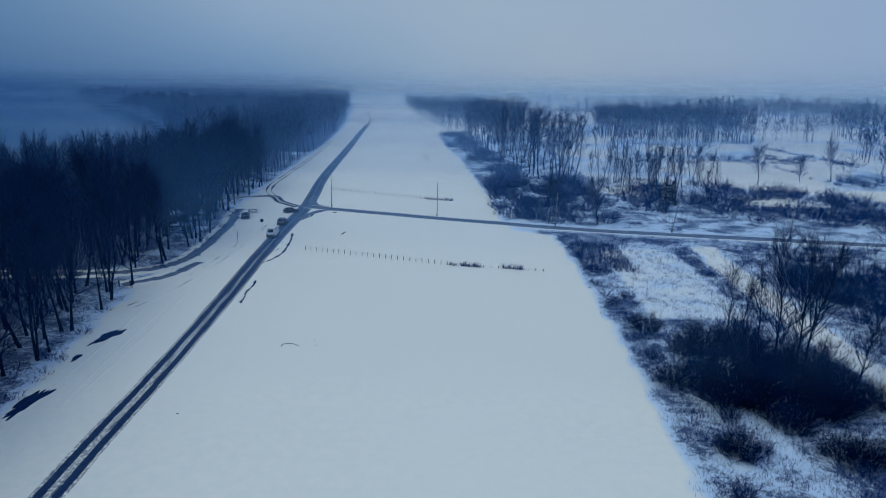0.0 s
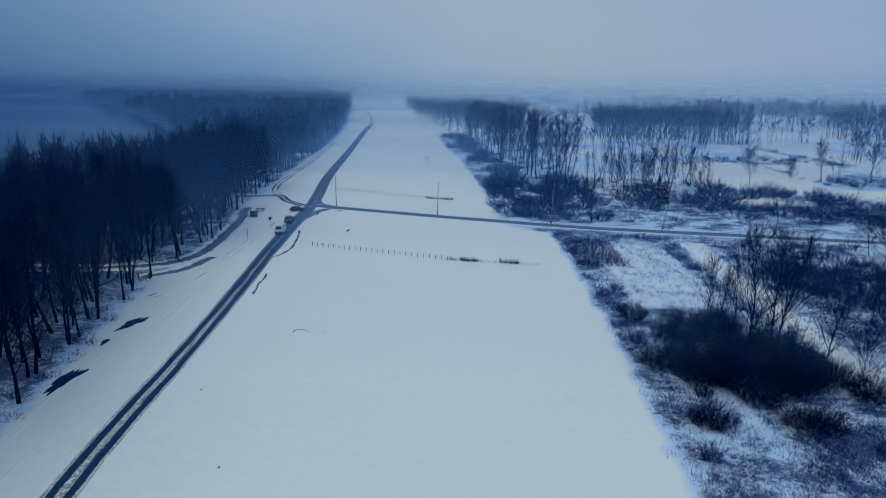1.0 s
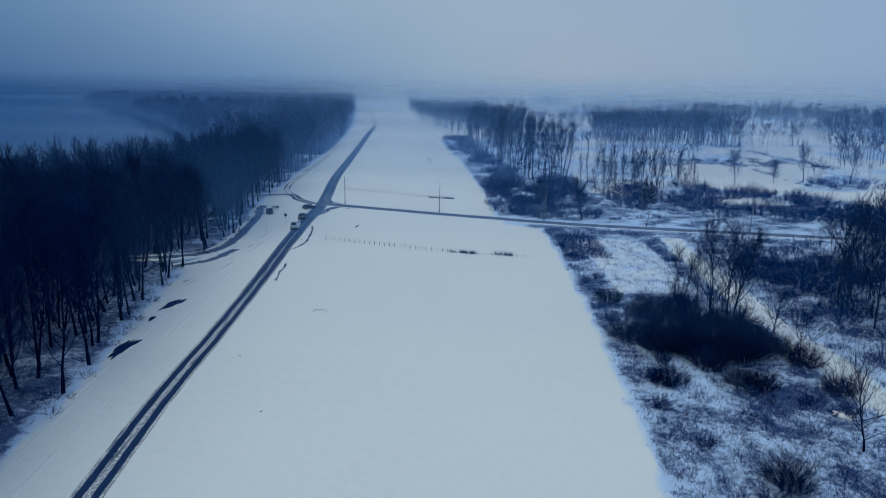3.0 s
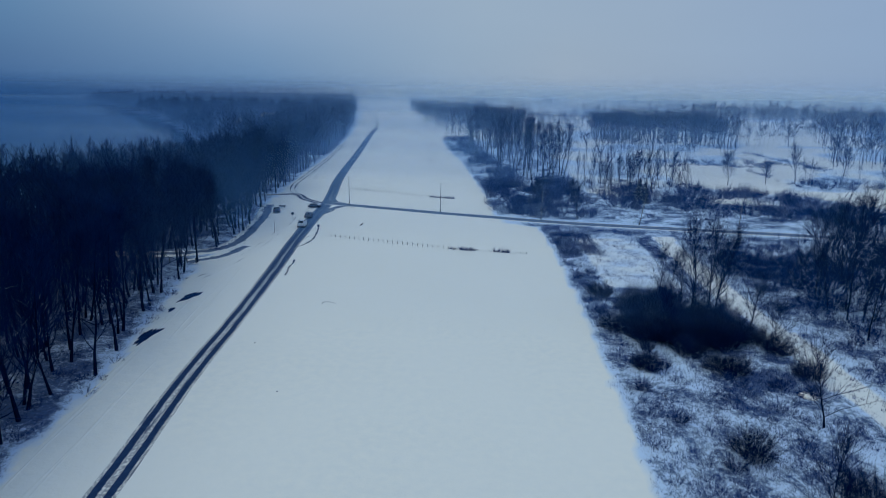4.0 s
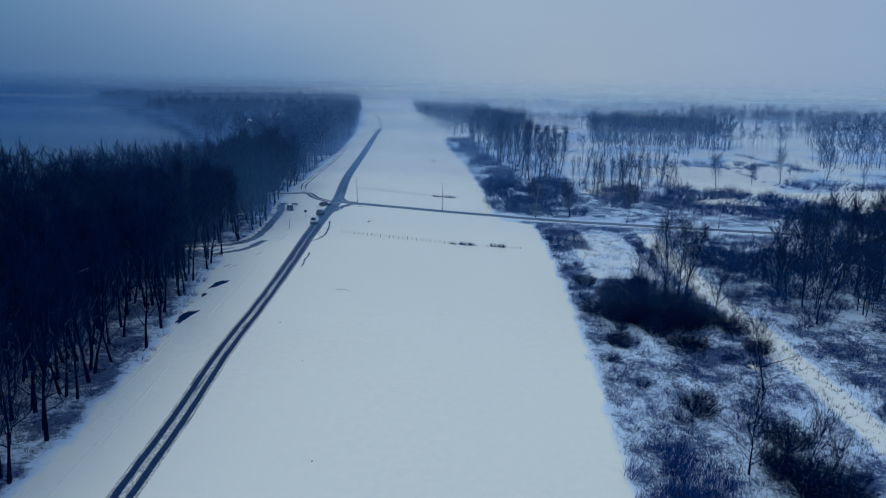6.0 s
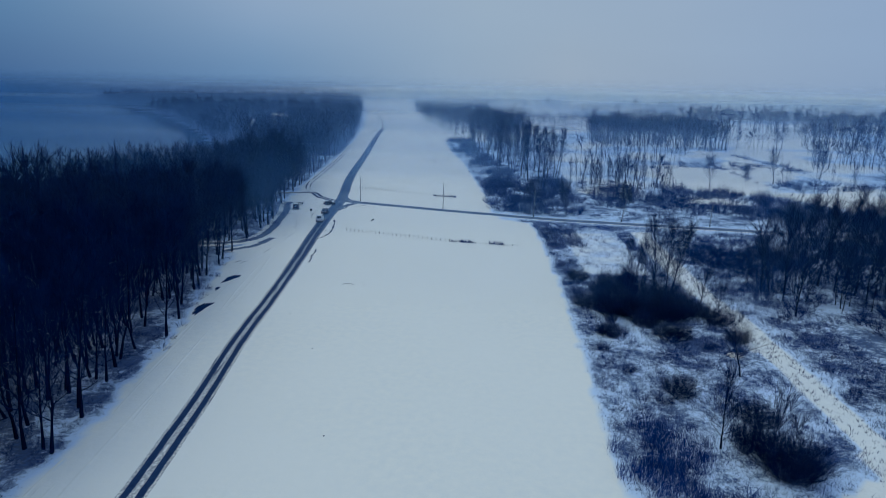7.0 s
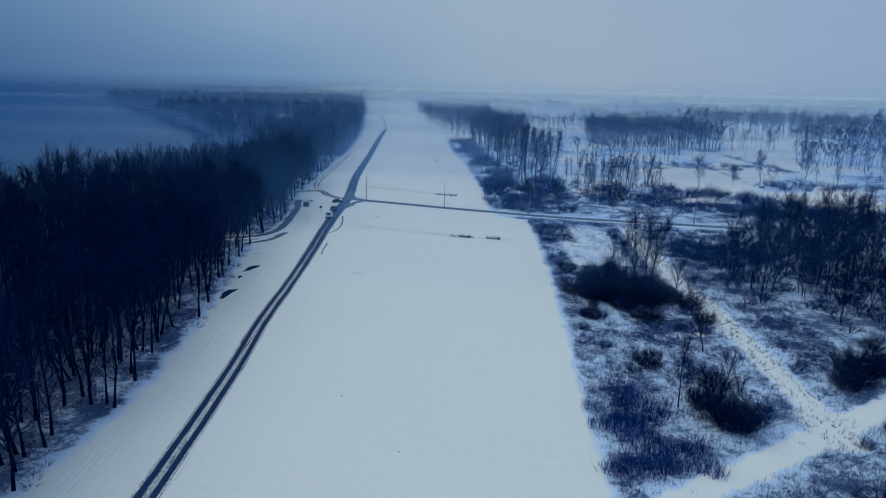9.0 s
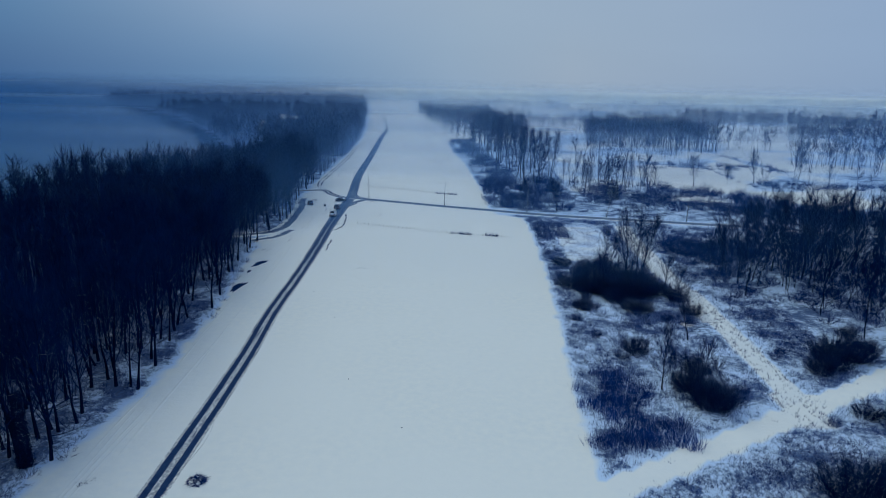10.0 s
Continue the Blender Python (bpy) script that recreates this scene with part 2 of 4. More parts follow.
class Soup:
    """Triangles gathered in lists: tubes for stems and limbs, slivers for twigs and blades."""

    def __init__(self):
        self.v, self.f, self.n = [], [], 0

    def tube(self, pts, radii, sides):
        pts = np.asarray(pts, float)
        k = len(pts)
        way = unit(pts[-1] - pts[0])
        a = unit(np.cross(way, (0.31, 0.95, 0.05) if abs(way[1]) < 0.9 else (1, 0, 0)))
        b = np.cross(way, a)
        ang = np.arange(sides) * 2 * math.pi / sides
        ring = np.cos(ang)[:, None] * a + np.sin(ang)[:, None] * b
        self.v.append((pts[:, None, :] + ring[None] * np.asarray(radii)[:, None, None]).reshape(-1, 3))
        i = np.arange(sides)
        j = (i + 1) % sides
        for s in range(k - 1):
            o, p = self.n + s * sides, self.n + (s + 1) * sides
            self.f.append(np.stack([o + i, o + j, p + j], 1))
            self.f.append(np.stack([o + i, p + j, p + i], 1))
        self.n += k * sides

    def slivers(self, base, tip, width, rng):
        """One thin triangle from each base point to its tip."""
        way = tip - base
        off = np.cross(way, rng.normal(size=way.shape))
        off *= (np.asarray(width) / np.maximum(1e-6, np.linalg.norm(off, axis=1)))[:, None]
        k = len(base)
        self.v.append(np.stack([base - off / 2, base + off / 2, tip], 1).reshape(-1, 3))
        self.f.append(self.n + np.arange(k * 3).reshape(-1, 3))
        self.n += 3 * k

    def arrays(self):
        return np.concatenate(self.v), np.concatenate(self.f)


def bend(a, way, length, n, rng, wobble, lift=0.0):
    pts, d = [np.array(a, float)], np.array(way, float)
    for _ in range(n):
        d = unit(d + rng.normal(size=3) * wobble + np.array((0, 0, lift)))
        pts.append(pts[-1] + d * length / n)
    return np.array(pts)


def pick(line, f):
    """Points at the shares f along a polyline of even steps."""
    f = np.clip(np.asarray(f, float), 0, 0.9999) * (len(line) - 1)
    lo = f.astype(int)
    return line[lo] + (line[lo + 1] - line[lo]) * (f - lo)[:, None]


def bare_tree(seed, h, clear, spread, limbs, twigs, upright, r0=None, sub=5, twig_w=0.035, sides=6, rough=False, reach=1.0, rise=0.55):
    """A leafless tree: a tapered trunk, and a crown of limbs, side branches and fine twigs. rough: for trees far off."""
    rng = np.random.default_rng(seed)
    r0 = r0 or h * 0.0095
    trunk, crown = Soup(), Soup()
    line = bend((0, 0, -0.3), (rng.normal() * 0.05, rng.normal() * 0.05, 1), h * 0.97, 2 if rough else 6, rng, 0.02 if rough else 0.07, 0.06)
    rad = r0 * (1 - np.linspace(0, 1, len(line)) ** 0.8 * 0.95)
    rad[0] *= 1.35
    trunk.tube(line, rad, 3 if rough else sides)
    bases, tips, wide = [], [], []
    for i in range(limbs):
        f = clear + (1 - clear) * ((i + rng.random()) / limbs) ** 0.95 * 0.97
        p = pick(line, [f])[0]
        az = i * 2.4 + rng.normal() * 0.5
        el = upright + rng.normal() * 0.15 + (f - clear) * 0.35
        length = spread * ((1.15 - f) / (1.15 - clear)) ** 0.8 * rng.uniform(0.7, 1.15) + 0.6
        way = np.array((math.cos(az) * math.cos(el), math.sin(az) * math.cos(el), math.sin(el)))
        limb = bend(p, way, length, 3, rng, 0.16, 0.14)
        lr = min(r0 * 0.45, 0.013 * length + 0.012)
        if rough:
            bases.append(limb[:1]); tips.append(limb[-1:]); wide.append(np.array([lr * 1.4]))
        else:
            crown.tube(limb, lr * np.array((1, 0.72, 0.45, 0.14)), 3)
        g = (np.arange(sub) + rng.random(sub)) / sub * 0.8 + 0.2
        q = pick(limb, g)
        sw = way * 0.75 + rng.normal(size=(sub, 3)) * 0.5 + np.array((0, 0, 0.45))
        e = q + sw * (length * rng.uniform(0.25, 0.5, (sub, 1)) + 0.4)
        bases.append(q); tips.append(e); wide.append(np.full(sub, max(lr * 0.8, twig_w)))
        m = max(4, int(twigs * min(1.0, 0.25 + 1.1 * (f - clear) / (1 - clear))))
        k = rng.integers(0, sub, m)
        b = q[k] + (e[k] - q[k]) * rng.random((m, 1))
        d = (sw[k] * 0.6 + np.array((0, 0, rise)) + rng.normal(size=(m, 3)) * 0.42) * (rng.uniform(0.5, 1.3, (m, 1)) * reach * (0.55 + 0.13 * length))
        bases.append(b); tips.append(b + d); wide.append(rng.uniform(0.6, 1.3, m) * twig_w)
    k = limbs
    top = pick(line, 1 - rng.random(k) * 0.12)
    bases.append(top)
    tips.append(top + (np.array((0, 0, 0.5 + 0.9 * rise)) + rng.normal(size=(k, 3)) * 0.45) * rng.uniform(0.5, 1.4, (k, 1)) * reach)
    wide.append(np.full(k, twig_w))
    crown.slivers(np.concatenate(bases), np.concatenate(tips), np.concatenate(wide), rng)
    return trunk.arrays(), crown.arrays()


def snow_streaks(pair, n, seed, w=0.05, low=0.0, high=1.0, reach=0.85, longer=0.0):
    """Snow lying on some of a crown's branches."""
    rng = np.random.default_rng(seed)
    v, f = pair
    z = v[f].mean(1)[:, 2]
    lo, hi = np.quantile(z, low), np.quantile(z, high)
    size = np.linalg.norm(v[f[:, 2]] - v[f[:, 0]], axis=1)
    ids = np.nonzero((z >= lo) & (z <= hi) & (size > longer))[0]
    t = v[f[rng.choice(ids, min(n, len(ids)), replace=False)]]
    a, b = (t[:, 0] + t[:, 1]) / 2, t[:, 2]
    s = Soup()
    up = np.array((0, 0, w * 0.7))
    s.slivers(a + (b - a) * 0.2 + up, a + (b - a) * reach + up, np.full(len(a), w), rng)
    return s.arrays()


def shrub(seed, h, r, stems, twigs, w=0.03, dome=0.6, rough=False):
    """A leafless shrub: arching stems from a broad base, each with side twigs."""
    rng = np.random.default_rng(seed)
    s = Soup()
    bases, tips, wide = [], [], []
    for i in range(stems):
        az, out = rng.random() * 6.283, math.sqrt(rng.random())
        p = np.array((math.cos(az) * out * r * 0.5, math.sin(az) * out * r * 0.5, -0.1))
        el = 1.5 - out * dome * rng.uniform(0.7, 1.3)
        way = np.array((math.cos(az) * math.cos(el), math.sin(az) * math.cos(el), math.sin(el)))
        st = bend(p, way, h * rng.uniform(0.55, 1.05) * (1.08 - 0.4 * out), 3, rng, 0.15, -0.02)
        if rough:
            bases.append(st[:1]); tips.append(st[-1:]); wide.append(np.array([w * 1.6]))
        else:
            s.tube(st, np.array((0.9, 0.7, 0.45, 0.15)) * (w * 0.4 + 0.002 * h * rng.random()), 3)
        base = pick(st, rng.random(twigs) ** 0.7)
        bases.append(base)
        tips.append(base + (way * 0.7 + np.array((0, 0, 0.15)) + rng.normal(size=(twigs, 3)) * 0.6) * rng.uniform(0.2, 0.5, (twigs, 1)) * (0.5 + h * 0.33))
        wide.append(rng.uniform(0.6, 1.3, twigs) * w)
    s.slivers(np.concatenate(bases), np.concatenate(tips), np.concatenate(wide), rng)
    return s.arrays()


def spruce(seed, h, r):
    """A dense conifer: a straight trunk with whorls of drooping boughs. Returns trunk and boughs."""
    rng = np.random.default_rng(seed)
    trunk, crown = Soup(), Soup()
    trunk.tube(np.array(((0, 0, -0.2), (0, 0, h * 0.5), (0, 0, h))), (h * 0.014, h * 0.009, 0.01), 6)
    n = 900
    f = rng.random(n) ** 0.8
    a = rng.random(n) * 6.283
    out = r * (1 - f) ** 0.75 * rng.uniform(0.5, 1.1, n) + 0.12
    z0 = 0.12 * h + f * h * 0.86
    base = np.column_stack([np.cos(a) * out * 0.15, np.sin(a) * out * 0.15, z0])
    tip = np.column_stack([np.cos(a) * out, np.sin(a) * out, z0 - out * rng.uniform(0.0, 0.5, n)])
    crown.slivers(base, tip, rng.uniform(0.1, 0.24, n), rng)
    return trunk.arrays(), crown.arrays()


def scatter(templates, spots, rng, name, mat, tilt=0.03):
    """Joins turned and scaled copies of the templates into one mesh; spots are rows of x, y, z, scale."""
    vs, fs, n = [], [], 0
    for x, y, z, k in spots:
        v, f = templates[rng.integers(len(templates))]
        a = rng.random() * 6.283
        c, s = math.cos(a), math.sin(a)
        m = np.array(((c, -s, 0), (s, c, 0), (0, 0, 1.0)))
        w = (v @ m.T) * (k, k, k * rng.uniform(0.88, 1.12))
        w[:, :2] += w[:, 2:] * rng.normal(size=2) * tilt
        vs.append(w + (x, y, z))
        fs.append(f + n)
        n += len(v)
    ob = new(name, mesh_np(name, np.concatenate(vs), np.concatenate(fs), mat))
    return ob


def both(pair):
    (v, f), (w, g) = pair
    return np.concatenate([v, w]), np.concatenate([f, g + len(v)])


def smooth_line(pts, step):
    """A curve through the points, in even short steps."""
    p = np.array([pts[0]] + list(pts) + [pts[-1]], float)
    out = []
    for i in range(1, len(p) - 2):
        a, b, c, d = p[i - 1], p[i], p[i + 1], p[i + 2]
        k = max(2, int(np.linalg.norm(c - b) / step))
        for t in np.arange(k) / k:
            out.append(0.5 * (2 * b + (c - a) * t + (2 * a - 5 * b + 4 * c - d) * t * t + (3 * b - a - 3 * c + d) * t ** 3))
    out.append(p[-2])
    return np.array(out)


# ---- the plan ----
FIELD_EDGE = [(-120, 17.0), (-8, 17.5), (21, 17.8), (45, 18.6), (70, 19.2), (98, 19.0), (115, 18.7), (135, 17.8), (140, 9.0), (150, 7.2), (177, 5.6), (214, 1.8), (270, -3.9), (325, -11.9), (403, -20.2), (440, -15.0), (455, -20.0), (500, -28.0), (549, -41.0), (770, -76.0), (1400, -150.0), (1500, -160.0)]
WOOD_EDGE = [(-120, -41), (-10, -40.3), (3, -39.3), (13, -39.0), (32, -41.8), (38, -41.8), (60, -46.0), (77, -49.5), (96, -52), (129, -53), (148, -57), (167, -60), (189, -62), (243, -67), (307, -72), (413, -84), (533, -101), (930, -168), (1400, -262)]
SHORE = [(-120, -108), (60, -111), (150, -111), (172, -97), (200, -90), (260, -97), (320, -128), (366, -166), (434, -199), (623, -309), (839, -462), (1556, -943)]


def along(table, y):
    return np.interp(y, [p[0] for p in table], [p[1] for p in table])


ROAD = [(-6.0, -320), (-18.0, -150), (-24.7, -60), (-26.2, -30), (-27.33, -10), (-28.38, 5), (-29.78, 22), (-32.05, 42), (-33.3, 60), (-34.6, 76), (-36.1, 92), (-38.1, 112), (-39.5, 129), (-40.7, 146), (-41.5, 160), (-43.5, 177), (-49.5, 221), (-58.3, 309), (-69.5, 415), (-74.5, 465), (-78.0, 508)]
CROSS = [(-41.4, 162.8), (-38.0, 161.6), (-32.6, 159.5), (-17.7, 154.6), (-7.0, 151.0), (6.8, 147.0), (20.0, 143.0), (33.9, 140.1), (57.2, 136.6), (86.0, 132.3), (122.8, 126.4), (200, 114), (420, 80)]


def line_x(pts, y):
    return np.interp(y, [p[1] for p in pts], [p[0] for p in pts])


def cross_y(x):
    return np.interp(x, [p[0] for p in CROSS], [p[1] for p in CROSS])


def steps(lo, fine0, fine1, hi, d, grow):
    out = list(np.arange(fine0, fine1 + d, d))
    a, s = out[-1], d
    while a < hi:
        s *= grow
        a += s
        out.append(a)
    a, s = out[0], d
    while a > lo:
        s *= grow
        a -= s
        out.insert(0, a)
    return np.array(out)


def lumps(x, y, size, seed):
    """Smooth random hills from a few waves."""
    rng = np.random.default_rng(seed)
    z = np.zeros_like(x)
    for k in range(7):
        a, w = rng.random() * 6.283, 6.283 / (size * rng.uniform(0.6, 1.8))
        z = z + np.sin((x * math.cos(a) + y * math.sin(a)) * w + rng.random() * 6.283)
    return z / 4


# snowy fields between the hedges inland, as outlines
FIELDS = (
    ((76, 215), (94, 297), (118, 285), (121, 264), (122, 240), (119, 217), (102, 198)),
    ((123, 285), (151, 350), (157, 316), (156, 271), (128, 225), (125, 250)),
    ((156, 352), (170, 399), (205, 394), (182, 300), (160, 275), (160, 318)),
    ((112, 200), (128, 163), (150, 176), (152, 206), (122, 208)),
    ((178, 406), (198, 404), (228, 430), (260, 590), (219, 568)),
)


def inside(poly, x, y):
    """Whether points lie in an outline, by counting crossed edges."""
    hit = np.zeros(np.shape(x), dtype=bool)
    for (ax, ay), (bx, by) in zip(poly, poly[1:] + poly[:1]):
        if ay != by:
            hit ^= ((ay > y) != (by > y)) & (x < (bx - ax) * (y - ay) / (by - ay) + ax)
    return hit


def in_field(x, y):
    return np.logical_or.reduce([inside(f, x, y) for f in FIELDS])


def cover_at(x, y):
    """How much dry growth stands in the snow: none on the fields, much in the scrub, some under the wood, where it also
    paints in canopy shade.
    """
    jag = lumps(x, y, 5, 3) * 0.7 + lumps(x, y, 2.0, 4) * 0.4
    edge = along(FIELD_EDGE, y)
    scrub = np.clip((x - edge - jag * 0.6) / 1.6, 0, 1)
    thick = np.clip(0.70 + lumps(x, y, 14, 5) * 0.20 + lumps(x, y, 6, 6) * 0.17 + np.where((x > 30) & (x < 44) & (y > 40) & (y < 56), 0.06, 0) + np.where((x > 52) & (x < 78) & (y > 30) & (y < 58), 0.10, 0), 0.25, 1.05)
    thick = thick * np.where((x > 26) & (x < 40) & (y > 85) & (y < 125), 0.45, 1)
    lane = np.abs(x - (47 + 0.9 * np.sin(y * 0.05))) < 2.6
    thick = np.where(lane & (y > 8) & (y < 128), 0.16, thick)
    lane_b = np.abs((y - (-8 + (x - 18) * 0.70))) < 2.4
    thick = np.where(lane_b & (x < 80) & (x > 16), 0.12, thick)
    thick = np.where(np.abs(y - cross_y(x)) < 4.5, np.minimum(thick, 0.5), thick)
    open_land = (y > 176 + np.maximum(0, 60 - x) * 0.9) & (x > 40)
    thick = np.where(open_land, np.clip(0.35 + lumps(x, y, 40, 8) * 0.45, 0, 0.8), thick)
    thick = np.where(y > 400, np.clip(lumps(x, y * 0.5, 90, 9) * 0.6 + 0.10, 0, 0.7), thick)
    thick = np.where(in_field(x, y), 0.0, thick)
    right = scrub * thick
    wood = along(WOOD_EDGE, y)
    # undergrowth, raised further to darken the floor like shade under the crowns
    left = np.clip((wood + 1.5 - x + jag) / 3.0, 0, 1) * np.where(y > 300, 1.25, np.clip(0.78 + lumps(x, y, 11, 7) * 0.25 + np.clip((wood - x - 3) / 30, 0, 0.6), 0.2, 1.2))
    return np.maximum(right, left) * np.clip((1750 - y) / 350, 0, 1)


COVER_X, COVER_Y = np.meshgrid(np.arange(10, 72, 0.4), np.arange(-52, 146, 0.4))
COVER_GRID = cover_at(COVER_X, COVER_Y)


def cover_near(x, y):
    return COVER_GRID[int((y + 52) / 0.4), int((x - 10) / 0.4)]


def build_ground():
    xs, ys = steps(-4500, -66, 88, 4500, 1.1, 1.1), steps(-700, -40, 190, 4600, 1.1, 1.06)
    X, Y = np.meshgrid(xs, ys)
    cover = cover_at(X, Y)
    wildness = np.clip((X - along(FIELD_EDGE, Y)) / 6, 0, 1)
    Z = wildness * (lumps(X, Y, 9, 11) * 0.16 + lumps(X, Y, 3, 12) * 0.06)
    Z = np.where(np.abs(Y - cross_y(X)) < 5, Z * 0.0, Z)
    shore = along(SHORE, Y)
    sink = np.clip((shore - X) / 6, 0, 1)
    Z = Z - sink * 2.5
    far = np.hypot(X, Y)
    Z = np.where(far > 600, 0.0 - sink * 2.5, Z)
    nx, ny = len(xs), len(ys)
    i = (np.arange(ny - 1)[:, None] * nx + np.arange(nx - 1)[None]).ravel()
    quads = np.stack([i, i + 1, i + nx + 1, i + nx], 1)
    me = mesh_np("ground", np.stack([X.ravel(), Y.ravel(), Z.ravel()], 1), quads, M_GROUND)
    me.polygons.foreach_set("use_smooth", np.ones(len(quads), dtype=bool))
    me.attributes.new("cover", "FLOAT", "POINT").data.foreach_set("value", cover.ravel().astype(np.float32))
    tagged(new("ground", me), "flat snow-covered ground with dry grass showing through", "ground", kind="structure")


build_ground()
bm = bmesh.new()
bmesh.ops.create_grid(bm, x_segments=1, y_segments=1, size=1, matrix=Matrix.Translation((-2340, 1800, -1.2)) @ Matrix.Diagonal((2280, 2800, 1, 1)))
tagged(part("lake_water", bm, M_WATER), "still grey-blue lake water under mist", "water", kind="structure")


def strip(name, pts, half, mat, wear, z, label, category="road"):
    line = smooth_line(pts, 1.2)
    way = np.gradient(line, axis=0)
    way /= np.linalg.norm(way, axis=1)[:, None]
    off = np.stack([way[:, 1], -way[:, 0]], 1)
    run = np.concatenate([[0], np.cumsum(np.linalg.norm(np.diff(line, axis=0), axis=1))])
    us = np.array((-1, -0.8, -0.4, 0, 0.4, 0.8, 1)) * half
    V = np.concatenate([np.column_stack([line + off * u, np.full(len(line), z if abs(u) < half * 0.9 else -0.02)]) for u in us])
    k = len(line)
    i = (np.arange(6)[:, None] * k + np.arange(k - 1)[None]).ravel()
    quads = np.stack([i, i + k, i + k + 1, i + 1], 1)
    me = mesh_np(name, V, quads, mat)
    uv = np.concatenate([np.column_stack([np.full(k, u), run]) for u in us]).astype(np.float32)
    layer = me.uv_layers.new(name="UVMap")
    layer.data.foreach_set("uv", uv[quads.ravel()].ravel())
    worn = np.concatenate([[wear(*p) for p in line] for _ in us]).astype(np.float32)
    me.attributes.new("wear", "FLOAT", "POINT").data.foreach_set("value", worn)
    return tagged(new(name, me), label, category, kind="structure")


strip("road", ROAD, 2.6, M_ROAD, lambda x, y: float(np.clip((y - 60) / 85, 0.1, 1.0)), 0.03, "narrow road with dark wheel tracks worn through snow")
strip("side_road", CROSS, 2.4, M_LANE, lambda x, y: 1.0, 0.05, "cleared wet asphalt road crossing the snowy field")
strip("field_track", [(-78.0, 507), (-87, 570), (-98, 640), (-117, 740), (-140, 850)], 2.2, M_LANE, lambda x, y: -0.55, 0.03, "faint snowed-over track beyond the road's end")
strip("forest_lane", [(-43.6, 162), (-47, 165.5), (-50.5, 169.5), (-54.5, 177), (-61, 176), (-70, 174), (-90, 170)], 1.6, M_ROAD, lambda x, y: 0.15, 0.06, "muddy lane turning off into the wood")
strip("wood_side_track", [(-55, 178), (-58.5, 186), (-61.0, 198), (-62.4, 215), (-64.6, 243), (-67, 275), (-70.5, 310), (-76, 360)], 1.7, M_ROAD, lambda x, y: -0.5 + 0.2 * math.sin(y * 0.3), 0.055, "wheel tracks in snow beside the wood")
strip("wood_path", [(-80, 98), (-66, 99), (-57, 101), (-52, 105), (-50.5, 113), (-51.5, 125), (-53.5, 140), (-56.0, 151), (-57.5, 158)], 2.6, M_SLUSH, lambda x, y: 0.15, 0.045, "dark slushy path along the edge of the wood")
strip("junction_slush", [(-43.6, 178), (-41.6, 170), (-39.6, 165.2), (-35.5, 161.8), (-31, 159.2)], 1.1, M_SLUSH, lambda x, y: 0.1, 0.04, "churned dark slush rounding the road junction")
strip("junction_slush", [(-39.2, 146), (-38.6, 153), (-36.6, 158), (-32.5, 158.8)], 1.0, M_SLUSH, lambda x, y: 0.0, 0.042, "churned dark slush rounding the road junction")
strip("verge_tracks", [(-47.5, 84), (-45.8, 92), (-45.0, 102), (-44.6, 112), (-44.8, 128), (-46.5, 146)], 1.6, M_ROAD, lambda x, y: -1.0, 0.035, "faint wheel tracks pressed into the snowy verge")
strip("verge_slush", [(-54, 94), (-51, 97), (-48.5, 101), (-47.5, 108)], 2.4, M_SLUSH, lambda x, y: -0.2, 0.04, "thin dark slush spilling from the wood path")

# ---- upright translucent sheets painted as mist over the plain ----
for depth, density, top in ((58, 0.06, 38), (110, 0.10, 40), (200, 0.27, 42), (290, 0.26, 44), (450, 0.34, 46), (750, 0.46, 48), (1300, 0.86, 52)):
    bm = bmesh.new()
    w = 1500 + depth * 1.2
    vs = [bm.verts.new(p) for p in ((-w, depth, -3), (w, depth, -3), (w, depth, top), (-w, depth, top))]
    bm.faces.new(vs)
    tagged(part("mist_bank", bm, haze_sheet_material("mist", density, top, depth + 60)), "upright translucent sheet painted as mist over the plain", "mist", kind="structure")


# ---- woods ----
def put_tree(name, parts, x, y, k, turn, label, category, group="", lean=1.5):
    root = new(name)
    for pname, me in parts:
        ob = new(pname, me)
        ob.parent = root
        if "snow" in pname:
            tagged(ob, kind="stuff")
    root.matrix_basis = pose(x, y, 0, lean * rng.normal(), lean * rng.normal(), turn) @ Matrix.Diagonal((k, k, k, 1))
    return tagged(root, label, category, group)


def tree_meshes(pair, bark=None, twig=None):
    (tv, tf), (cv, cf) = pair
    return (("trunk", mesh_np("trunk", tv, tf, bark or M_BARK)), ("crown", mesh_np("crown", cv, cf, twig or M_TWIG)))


rng = np.random.default_rng(5)
def edge_tree(s):
    pair = bare_tree(s, 18.6 + s % 4, 0.17, 5.6, 28, 44, 0.74, sub=6, twig_w=0.055, reach=1.3, r0=0.2, rise=0.2)
    return tree_meshes(pair) + (("branch_snow", mesh_np("branch_snow", *snow_streaks(pair[1], 26, s, 0.022, 0.0, 0.4, 0.95, 1.3), M_FROST)),)


EDGE_TREES = [edge_tree(s) for s in range(8)]
WOOD_TREES = [both(bare_tree(40 + s, 18.8 + 0.6 * (s % 4), 0.36, 5.0, 13, 34, 0.78, sub=3, twig_w=0.085, rough=True, reach=1.3, rise=0.15)) for s in range(8)]
FAR_TREES = [both(bare_tree(60 + s, 17 + s % 4, 0.26, 6.2, 7, 11, 0.66, sub=2, twig_w=0.34, rough=True, reach=2.0, rise=0.15)) for s in range(8)]


